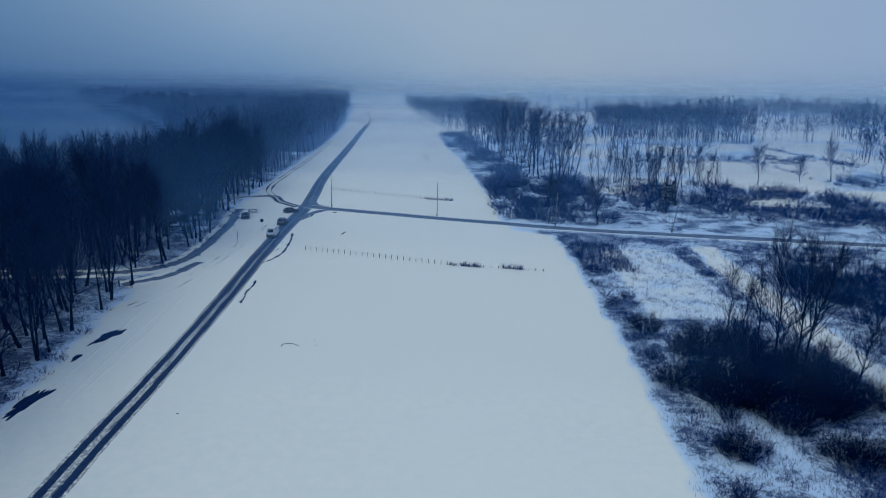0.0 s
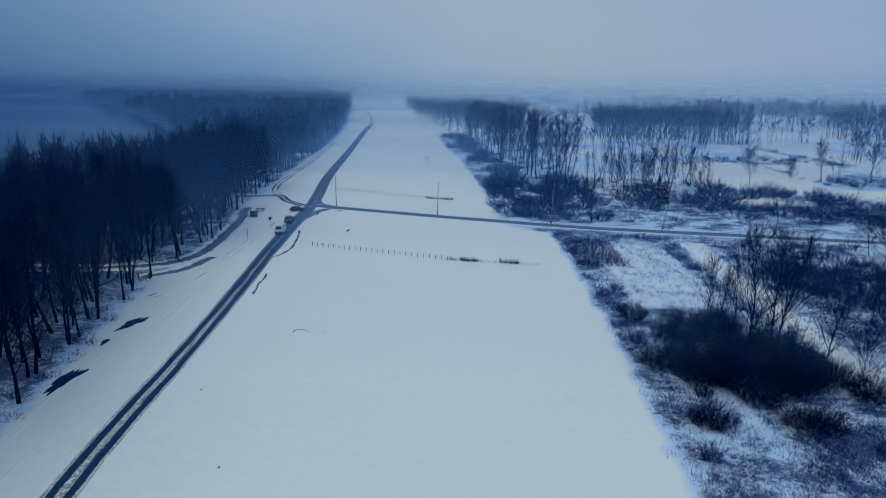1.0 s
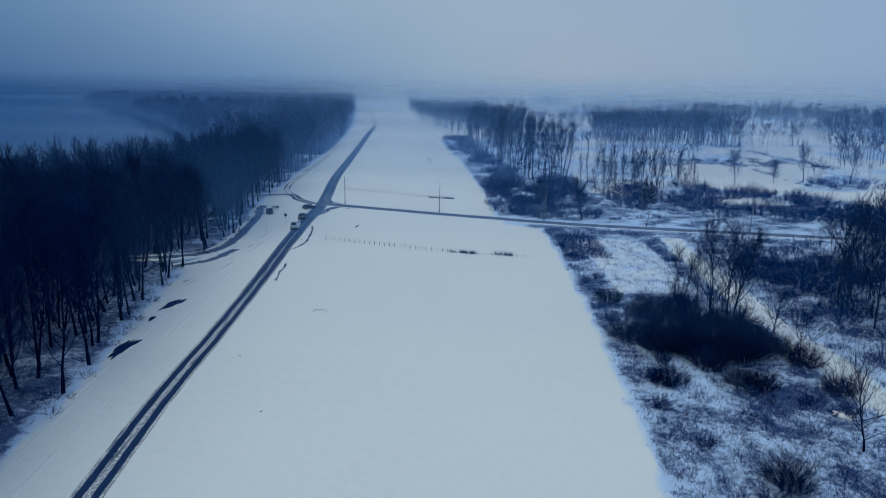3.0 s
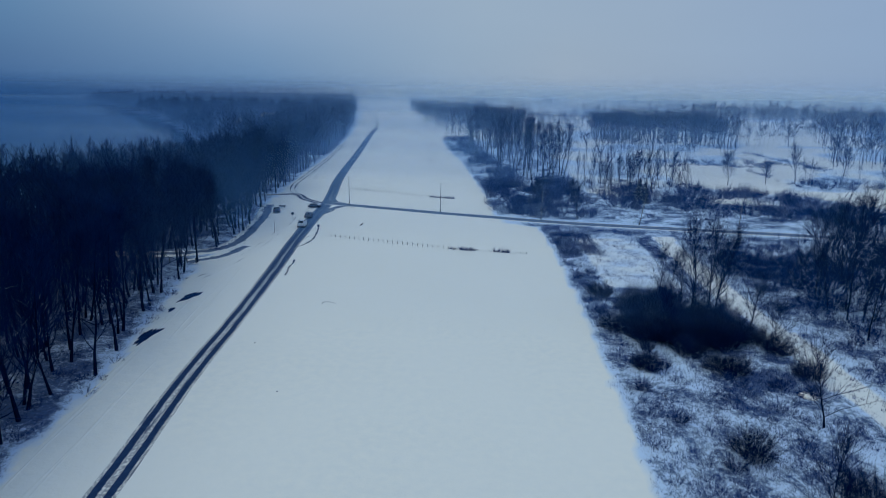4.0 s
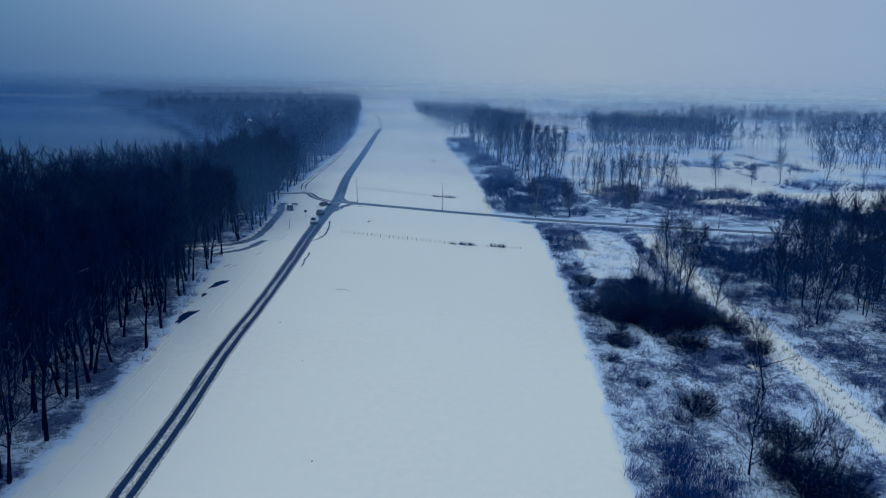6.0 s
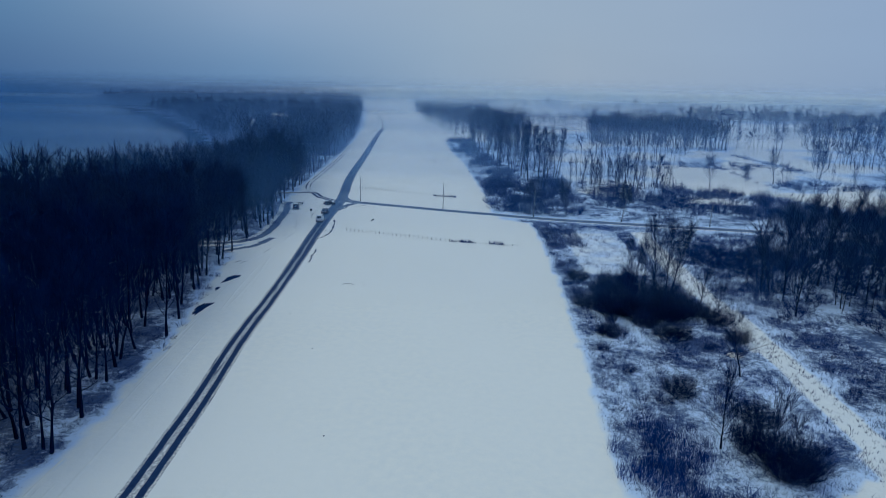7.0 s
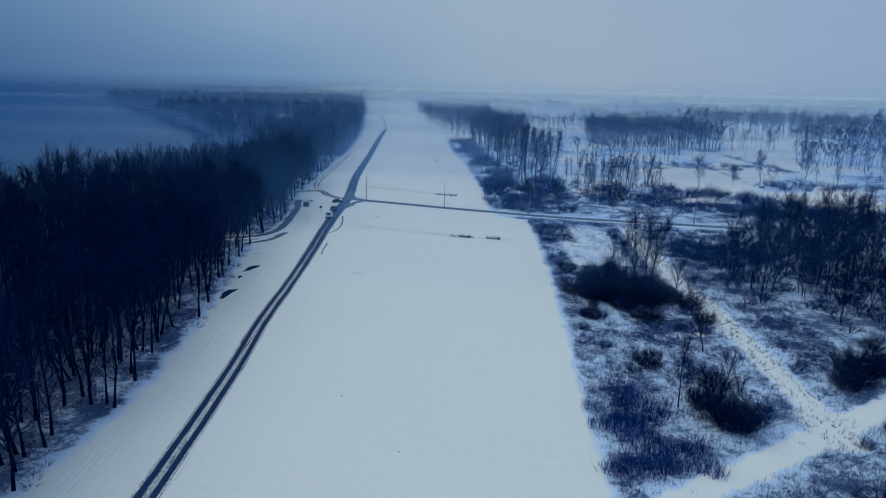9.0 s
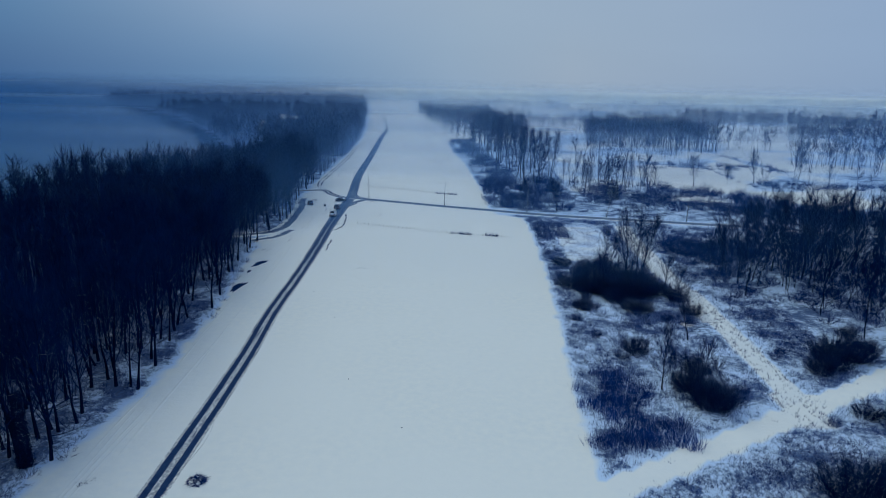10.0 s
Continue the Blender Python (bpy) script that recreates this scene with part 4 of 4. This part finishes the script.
def marker(x, y, h, disc):
    root = new("road_sign" if disc else "marker_post")
    bm = bmesh.new()
    rod(bm, (0, 0, -0.2), (0, 0, h), 0.04, 0.035, 8)
    part("post", bm, M_POLE if disc else M_WOOD, root)
    if disc:
        bm = bmesh.new()
        rod(bm, (0, -0.05, h), (0, -0.02, h), 0.38, 0.38, 20)
        part("disc", bm, M_SIGN, root, "dark round sign face")
    root.matrix_basis = pose(x, y, 0, 0, 0 if disc else 2)
    tagged(root, "round road sign on a post by parked cars" if disc else "thin roadside snow marker post", "sign" if disc else "post")


marker(-44.2, 134.0, 2.3, True)
marker(-45.2, 121.5, 2.6, False)
marker(-57.0, 213.0, 1.6, False)
for i in range(8):
    bm = bmesh.new()
    rod(bm, (0, 0, -0.2), (0, 0, 1.0), 0.12, 0.11, 10)
    ob = part("bollard", bm, M_WOOD)
    ob.matrix_basis = pose(-64.5 + i * 1.75, 93.2 + rng.uniform(-0.2, 0.2), 0, rng.normal() * 2, rng.normal() * 2)
    tagged(ob, "short dark wooden bollard at the wood path", "bollard", "bollards by the wood path")


def blob_mesh(bm, cx, cy, rx, ry, turn, z, seed, n=40, jag=0.35):
    r = np.random.default_rng(seed)
    ph = r.random(6) * 6.283
    vs = []
    for i in range(n):
        a = i / n * 6.283
        k = 1 + jag * (0.5 * math.sin(2 * a + ph[0]) + 0.35 * math.sin(3 * a + ph[1]) + 0.3 * math.sin(5 * a + ph[2]) + 0.25 * math.sin(9 * a + ph[3]) + 0.2 * math.sin(13 * a + ph[4]))
        x, y = math.cos(a) * rx * k, math.sin(a) * ry * k
        c, s = math.cos(turn), math.sin(turn)
        vs.append((cx + x * c - y * s, cy + x * s + y * c))
    mid = bm.verts.new((cx, cy, z + 0.02))
    ring = [bm.verts.new((x, y, z)) for x, y in vs]
    low = [bm.verts.new((cx + (x - cx) * 1.06, cy + (y - cy) * 1.06, -0.04)) for x, y in vs]
    for i in range(n):
        j = (i + 1) % n
        bm.faces.new((mid, ring[i], ring[j]))
        bm.faces.new((ring[i], low[i], low[j], ring[j]))


for i, (x, y, rx, ry, turn) in enumerate(((-44.8, 73.0, 0.62, 2.8, -0.2), (-44.9, 66.4, 0.4, 0.7, 0.2), (-43.3, 55.4, 0.62, 3.4, -0.06))):
    bm = bmesh.new()
    blob_mesh(bm, x, y, rx, ry, turn, 0.075, 600 + i, 60, 0.55)
    tagged(part("puddle", bm, M_MELT), "dark patch of melt water and mud in snow", "puddle", "melt patches beside the road")


def crack(pts, w, label):
    """A narrow uneven ditch line showing dark earth through the snow."""
    line = smooth_line(pts, 0.25)
    way = np.gradient(line, axis=0)
    off = np.stack([way[:, 1], -way[:, 0]], 1) / np.linalg.norm(way, axis=1)[:, None]
    k = len(line)
    half = w * np.abs(0.6 + 0.25 * np.sin(np.arange(k) * 0.37) + 0.32 * rng.normal(size=k)).clip(0.1, 1.4)[:, None]
    V = np.concatenate([np.column_stack([line + off * half, np.full(k, -0.02)]), np.column_stack([line, np.full(k, 0.05)]), np.column_stack([line - off * half, np.full(k, -0.02)])])
    i = np.concatenate([np.arange(k - 1), np.arange(k - 1) + k])
    tagged(new("ditch", mesh_np("ditch", V, np.stack([i, i + k, i + k + 1, i + 1], 1), M_MELT)), label, "ditch")


crack([(-32.4, 87.0), (-32.9, 87.3), (-33.0, 89.5), (-33.6, 92.0), (-33.6, 95.4), (-34.1, 98.0)], 0.3, "ragged dark ditch line in the snow by the road")
crack([(-36.4, 108), (-35.2, 112), (-34.7, 116), (-35.2, 121), (-36.0, 126.8), (-37.2, 132.2)], 0.45, "ragged dark ditch line in the snow by the road")
crack([(-37.4, 112), (-36.6, 116), (-36.4, 119)], 0.2, "ragged dark ditch line in the snow by the road")
crack([(-39.2, 147), (-37.6, 150), (-37.8, 154), (-36.0, 157)], 0.6, "churned dark slush at the road crossing")
crack([(-22.2, 71.2), (-22.3, 72.0), (-21.6, 72.4), (-20.9, 72.2), (-20.1, 71.6)], 0.1, "thin curved dark scratch in the field snow")
crack([(-26.2, -9.0), (-26.0, -3.0), (-26.4, 1.0), (-27.2, 4.0), (-28.3, 6.5)], 0.05, "faint footprints beside the road")


def small_log(x, y, length, r, turn, label):
    bm = bmesh.new()
    rod(bm, (-length / 2, 0, r * 0.8), (length / 2, 0, r * 0.9), r, r * 0.8, 9)
    rod(bm, (length * 0.1, 0, r), (length * 0.22, r * 2.5, r * 2.2), r * 0.35, r * 0.15, 6)
    ob = part("log", bm, M_WOOD)
    ob.matrix_basis = pose(x, y, 0, 0, 0, turn)
    tagged(ob, label, "log")


small_log(-26.4, 133.0, 1.9, 0.12, 80, "short dark log lying on the snowy field")
small_log(-32.8, 155.5, 0.9, 0.11, 8, "small dark log beside the side road")
small_log(-19.0, 284.0, 6.0, 0.18, 110, "fallen tree trunk on the snowy field")
small_log(-18.0, 272.0, 5.0, 0.16, 96, "fallen tree trunk on the snowy field")


def brush_heap(x, y, r):
    s = Soup()
    k = 520
    a, d = rng.random(k) * 6.283, np.sqrt(rng.random(k)) * r
    base = np.column_stack([np.cos(a) * d, np.sin(a) * d, (1 - (d / r) ** 2) * 0.45])
    ang = rng.random(k) * 6.283
    tip = base + np.column_stack([np.cos(ang), np.sin(ang), rng.normal(size=k) * 0.25]) * rng.uniform(0.2, 0.7, (k, 1))
    tip[:, 2] = np.maximum(tip[:, 2], 0.02)
    s.slivers(base, tip, np.full(k, 0.09), rng)
    root = new("brush_heap")
    ob = new("twigs", mesh_np("twigs", *s.arrays(), M_SCRUB))
    ob.parent = root
    bm = bmesh.new()
    bmesh.ops.create_icosphere(bm, subdivisions=3, radius=1, matrix=Matrix.Diagonal((r * 0.92, r * 0.92, 0.42, 1)))
    for v in bm.verts:
        v.co *= 1 + 0.2 * noise.noise(v.co * 2.3)
    part("mound", bm, M_SNOW, root, "snow-covered mound")
    root.matrix_basis = pose(x, y, 0)
    tagged(root, "low heap of dark brushwood on the snow", "brush heap")


tuft_row(-36.5, -12.0, -33.0, -9.0, 5, 0.25, "few dry stalks on the snowy verge")
brush_heap(-23.7, -9.4, 0.9)
brush_heap(41.5, 43.5, 1.3)
for i, (x, y) in enumerate(((-27.6, 54.2), (-20.3, 40.0), (-18.7, 73.5), (-18.2, 72.0), (-4.0, 3.4), (-13.0, 16.0))):
    bm = bmesh.new()
    blob_mesh(bm, 0, 0, 0.10, 0.07, i, 0.04, 700 + i, 12)
    ob = part("clod", bm, M_MELT)
    ob.matrix_basis = pose(x, y, 0)
    tagged(ob, "small dark earth clod on the snow", "clod", "clods on the field")

# soft ridges pressed up by wheels on the snowy verge
for i in range(16):
    b = rng.uniform(-30, 78)
    d = b + rng.uniform(14, 34)
    a = line_x(ROAD, b) - rng.uniform(5.5, 10.5)
    c = line_x(ROAD, d) - (line_x(ROAD, b) - a) + rng.uniform(-0.5, 0.5)
    line = smooth_line([(a, b), ((a + c) / 2 - rng.uniform(-0.3, 0.4), (b + d) / 2), (c, d)], 0.6)
    k = len(line)
    hgt = (0.025 + 0.04 * np.abs(np.sin(np.arange(k) * 0.31 + i) + 0.4 * rng.normal(size=k))) * np.sin(np.linspace(0, math.pi, k)) ** 0.5
    offs = np.array((-0.3, -0.1, 0.05, 0.16, 0.34)) * rng.uniform(0.6, 1.1)
    prof = np.array((-0.02, 0.4, 1.0, 0.3, -0.02))
    V = np.concatenate([np.column_stack([line[:, 0] + o, line[:, 1], np.where(p > 0, hgt * p, -0.02)]) for o, p in zip(offs, prof)])
    j = (np.arange(4)[:, None] * k + np.arange(k - 1)[None]).ravel()
    me = mesh_np("snow_ridge", V, np.stack([j, j + k, j + k + 1, j + 1], 1), M_SNOW)
    me.polygons.foreach_set("use_smooth", np.ones(len(me.polygons), dtype=bool))
    tagged(new("snow_ridge", me), "soft wheel rut ridge in the snowy verge", "snow", "ruts in the verge", "structure")


# ---- vehicles ----
def loft(bm, sections):
    """Joins rings of (x, y, z) of equal length and caps both ends."""
    rings = [[bm.verts.new(p) for p in s] for s in sections]
    for a, b in zip(rings, rings[1:]):
        for i in range(len(a)):
            j = (i + 1) % len(a)
            bm.faces.new((a[i], a[j], b[j], b[i]))
    bm.faces.new(rings[0][::-1])
    bm.faces.new(rings[-1])
    bmesh.ops.recalc_face_normals(bm, faces=bm.faces)
    return bm


def hull(profile, half, tuck):
    """Sections across the car from a side profile of (y, low z, high z, width factor)."""
    out = []
    for y, z0, z1, k in profile:
        w = half * k
        out.append([(-w, y, z0), (-w * 1.02, y, z0 + (z1 - z0) * 0.55), (-w * tuck, y, z1 - 0.03), (-w * tuck * 0.85, y, z1), (w * tuck * 0.85, y, z1), (w * tuck, y, z1 - 0.03), (w * 1.02, y, z0 + (z1 - z0) * 0.55), (w, y, z0)])
    return out


def car(x, y, turn, paint, tall, snow, label, category="car", size=1.0):
    root = new(category)
    half, L = 0.88 + 0.06 * tall, 2.15 + 0.2 * tall
    belt, roof = 0.92 + 0.16 * tall, 1.45 + 0.45 * tall
    bm = bmesh.new()
    loft(bm, hull(((-L, 0.42, belt - 0.16, 0.86), (-L + 0.25, 0.28, belt, 0.97), (-0.6, 0.24, belt, 1.0), (0.9, 0.24, belt, 1.0), (L - 0.5, 0.26, belt - 0.10, 0.97), (L - 0.1, 0.34, belt - 0.22, 0.88), (L, 0.42, belt - 0.34, 0.80)), half, 0.95))
    part("body", bm, paint, root)
    bm = bmesh.new()
    rear, front = -L + (0.15 if tall else 0.45), 1.15 if tall else 1.0
    loft(bm, hull(((rear, belt - 0.03, belt + 0.05, 0.9), (rear + 0.28, belt - 0.03, roof - 0.06, 0.88), (-0.4, belt - 0.03, roof, 0.88), (0.35, belt - 0.03, roof - 0.04, 0.87), (front, belt - 0.03, belt + 0.06, 0.86)), half, 0.84))
    part("cabin", bm, paint, root)
    for name, pts in (("rear_window", [(-0.6, rear + 0.04, belt + 0.1), (0.6, rear + 0.04, belt + 0.1), (0.52, rear + 0.235, roof - 0.14), (-0.52, rear + 0.235, roof - 0.14)]), ("windscreen", [(-0.62, front - 0.09, belt + 0.13), (0.62, front - 0.09, belt + 0.13), (0.55, 0.46, roof - 0.11), (-0.55, 0.46, roof - 0.11)])):
        bm = bmesh.new()
        vs = [bm.verts.new(p) for p in pts]
        face = bm.faces.new(vs)
        out = bmesh.ops.extrude_face_region(bm, geom=[face])
        d = -0.06 if name == "rear_window" else 0.06
        bmesh.ops.translate(bm, vec=(0, d, 0.02), verts=[v for v in out["geom"] if isinstance(v, bmesh.types.BMVert)])
        bmesh.ops.recalc_face_normals(bm, faces=bm.faces)
        part(name, bm, M_GLASS, root)
    for s in (-1, 1):
        bm = bmesh.new()
        w = half * 0.86
        box(bm, min(s * w * 0.93, s * w * 1.0), rear + 0.45, belt + 0.06, max(s * w * 0.93, s * w * 1.0), 0.35, roof - 0.16, 0.02)
        part("side_window", bm, M_GLASS, root)
        bm = bmesh.new()
        box(bm, min(s * half * 0.56, s * half * 0.86), -L - 0.01, belt - 0.36, max(s * half * 0.56, s * half * 0.86), -L + 0.08, belt - 0.18, 0.02)
        part("tail_light", bm, M_RED, root)
        bm = bmesh.new()
        box(bm, min(s * half * 0.45, s * half * 0.76), L - 0.14, belt - 0.42, max(s * half * 0.45, s * half * 0.76), L + 0.005, belt - 0.28, 0.02)
        part("headlight", bm, M_METAL, root)
        for wy in (-L + 0.85, L - 0.85):
            bm = bmesh.new()
            rod(bm, (s * half * 0.78, wy, 0.33), (s * half * 1.02, wy, 0.33), 0.33, 0.33, 20)
            wheel = part("wheel", bm, M_TYRE, root, "black tyre")
            bm = bmesh.new()
            rod(bm, (s * half * 0.98, wy, 0.33), (s * half * 1.03, wy, 0.33), 0.2, 0.19, 14)
            part("rim", bm, M_METAL, wheel)
    bm = bmesh.new()
    box(bm, -half * 0.9, -L - 0.07, 0.4, half * 0.9, -L + 0.05, 0.58, 0.03)
    part("bumper", bm, M_SIGN, root)
    if snow:
        bm = bmesh.new()
        box(bm, -half * 0.68, rear + 0.3, roof - 0.04, half * 0.68, 0.3, roof + 0.09, 0.05)
        for v in bm.verts:
            v.co.z += 0.03 * noise.noise(v.co * 3)
        part("roof_snow", bm, M_SNOW, root, "layer of snow on the roof")
        bm = bmesh.new()
        box(bm, -half * 0.8, front + 0.05, belt - 0.14, half * 0.8, L - 0.35, belt + 0.05, 0.04)
        part("bonnet_snow", bm, M_SNOW, root, "layer of snow on the bonnet")
    root.matrix_basis = pose(x, y, 0.04, 0, 0, turn) @ Matrix.Scale(size, 4)
    tagged(root, label, category, "cars parked near the crossing")


car(-40.6, 129.6, 5, M_WHITE, 1, True, "white van with snow on its roof parked on the road", "van")
car(-41.9, 141.2, 5, M_BLUE, 0, False, "dark blue car parked on the snowy verge")
car(-43.6, 154.8, -62, M_BLACK, 0.0, False, "small black car turning off the crossing", size=0.84)
car(-52.4, 147.5, 15, M_BLUE, 0.3, True, "snow-dusted dark car parked beside the wood")


def picnic_table(x, y, turn):
    root = new("picnic_table")
    bm = bmesh.new()
    box(bm, -1.1, -0.4, 0.70, 1.1, 0.4, 0.76, 0.01)
    part("tabletop", bm, M_WOOD, root)
    for s in (-0.8, 0.8):
        bm = bmesh.new()
        box(bm, -1.1, s - 0.15, 0.40, 1.1, s + 0.15, 0.45, 0.01)
        part("bench", bm, M_WOOD, root)
    for e in (-0.8, 0.8):
        for s in (-1, 1):
            bm = bmesh.new()
            rod(bm, (e, s * 0.75, -0.05), (e, s * 0.28, 0.70), 0.05, 0.05, 6)
            part("leg", bm, M_WOOD, root)
    bm = bmesh.new()
    box(bm, -1.05, -0.36, 0.755, 1.05, 0.36, 0.83, 0.03)
    part("table_snow", bm, M_SNOW, root, "layer of snow on the table")
    root.matrix_basis = pose(x, y, 0, 0, 0, turn)
    tagged(root, "dark wooden picnic table with snow on top", "table")


picnic_table(-52.9, 154.0, 12)


# ---- a picnic shelter in the wood and houses beyond it ----
def shelter(x, y, turn):
    root = new("picnic_shelter")
    for sx in (-1.8, 1.8):
        for sy in (-1.2, 1.2):
            bm = bmesh.new()
            box(bm, sx - 0.09, sy - 0.09, -0.1, sx + 0.09, sy + 0.09, 2.2, 0.015)
            part("post", bm, M_WOOD, root)
    bm = bmesh.new()
    loft(bm, [[(-2.3, s, 2.15), (2.3, s, 2.15), (2.3, s * 0.02, 2.95), (-2.3, s * 0.02, 2.95)] for s in (-1.7, 1.7)])
    part("roof", bm, M_WOOD, root, "dark timber roof")
    bm = bmesh.new()
    box(bm, -1.1, -0.4, 0.72, 1.1, 0.4, 0.78, 0.01)
    part("tabletop", bm, M_WOOD, root)
    for s in (-0.85, 0.85):
        bm = bmesh.new()
        box(bm, -1.1, s - 0.15, 0.42, 1.1, s + 0.15, 0.47, 0.01)
        part("bench", bm, M_WOOD, root)
    root.matrix_basis = pose(x, y, 0, 0, 0, turn)
    tagged(root, "dark wooden picnic shelter under the trees", "shelter")


shelter(-62.5, 133.0, 10)
shelter(-63.5, 147.0, 10)


def house(x, y, w, d, h, turn, label):
    root = new("house")
    bm = bmesh.new()
    box(bm, -w / 2, -d / 2, -0.2, w / 2, d / 2, h, 0.05)
    part("wall", bm, M_WALL, root)
    bm = bmesh.new()
    g = w * 0.38
    loft(bm, [[(-w / 2 - 0.5, s, h - 0.1), (0, s, h + g), (w / 2 + 0.5, s, h - 0.1), (0, s, h + g - 0.35)] for s in (-d / 2 - 0.5, d / 2 + 0.5)])
    roof = part("roof", bm, M_SNOW, root, "snow-covered gable roof")
    for s in (-1, 1):
        bm = bmesh.new()
        vs = [bm.verts.new(p) for p in ((-w / 2 + 0.05, s * (d / 2 - 0.06), h - 0.1), (w / 2 - 0.05, s * (d / 2 - 0.06), h - 0.1), (0, s * (d / 2 - 0.06), h + g - 0.4))]
        bm.faces.new(vs)
        bmesh.ops.solidify(bm, geom=bm.faces[:], thickness=0.2 * s)
        part("gable", bm, M_WALL, root)
    bm = bmesh.new()
    box(bm, w * 0.15, -0.35, h + g * 0.4, w * 0.15 + 0.7, 0.35, h + g + 0.8, 0.03)
    part("chimney", bm, M_WOOD, roof)
    for i in (-0.28, 0.0, 0.28):
        bm = bmesh.new()
        box(bm, i * w - 0.5, -d / 2 - 0.06, h * 0.35, i * w + 0.5, -d / 2 + 0.04, h * 0.75, 0.02)
        win = part("window", bm, M_SIGN, root)
        bm = bmesh.new()
        box(bm, i * w - 0.4, -d / 2 - 0.08, h * 0.4, i * w + 0.4, -d / 2 - 0.062, h * 0.7, 0.0)
        part("pane", bm, M_GLASS, win)
    root.matrix_basis = pose(x, y, 0, 0, 0, turn)
    tagged(root, label, "house")


HOUSES = ((-168, 452, 9, 12, 5.5, 30), (-160, 520, 9, 13, 6, -20), (-139, 505, 8, 11, 5.5, 15), (-178, 545, 9, 12, 6, 60), (-146, 480, 8, 10, 5, 75))
for x, y, w, d, h, turn in HOUSES:
    house(x, y, w, d, h, turn, "distant pale house with a snow-covered roof")
for i, (x, y, h, r) in enumerate(((51.0, 169.0, 9.0, 2.6), (53.6, 171.0, 7.5, 2.0))):
    pair = spruce(800 + i, h, r)
    parts = tree_meshes(pair, M_BARK, M_NEEDLE) + (("bough_snow", mesh_np("bough_snow", *snow_streaks(pair[1], 110, 810 + i, 0.12, 0.0, 1.0), M_SNOW)),)
    put_tree("conifer", parts, x, y, 1, 0, "small dark conifer with snow on its boughs", "tree")
old_trunk = tree_meshes(bare_tree(777, 21, 0.3, 6.0, 24, 60, 0.8, sub=6, twig_w=0.05, r0=0.42, reach=1.2))
ivy = Soup()
ivy_a, ivy_z = rng.random(2600) * 6.283, rng.random(2600) ** 1.2 * 8.5
ivy_r = 0.42 + 0.35 * rng.random(2600) * (1 - ivy_z / 14)
ivy_p = np.column_stack([np.cos(ivy_a) * ivy_r, np.sin(ivy_a) * ivy_r, ivy_z])
ivy.slivers(ivy_p, ivy_p + rng.normal(size=(2600, 3)) * 0.22, np.full(2600, 0.14), rng)
old_trunk += (("ivy", mesh_np("ivy", *ivy.arrays(), M_NEEDLE)),)
put_tree("forest_tree", old_trunk, -42.8, -8.3, 1, 0, "stout ivy-dark leafless tree at the wood's edge", "tree", "trees at the edge of the wood")
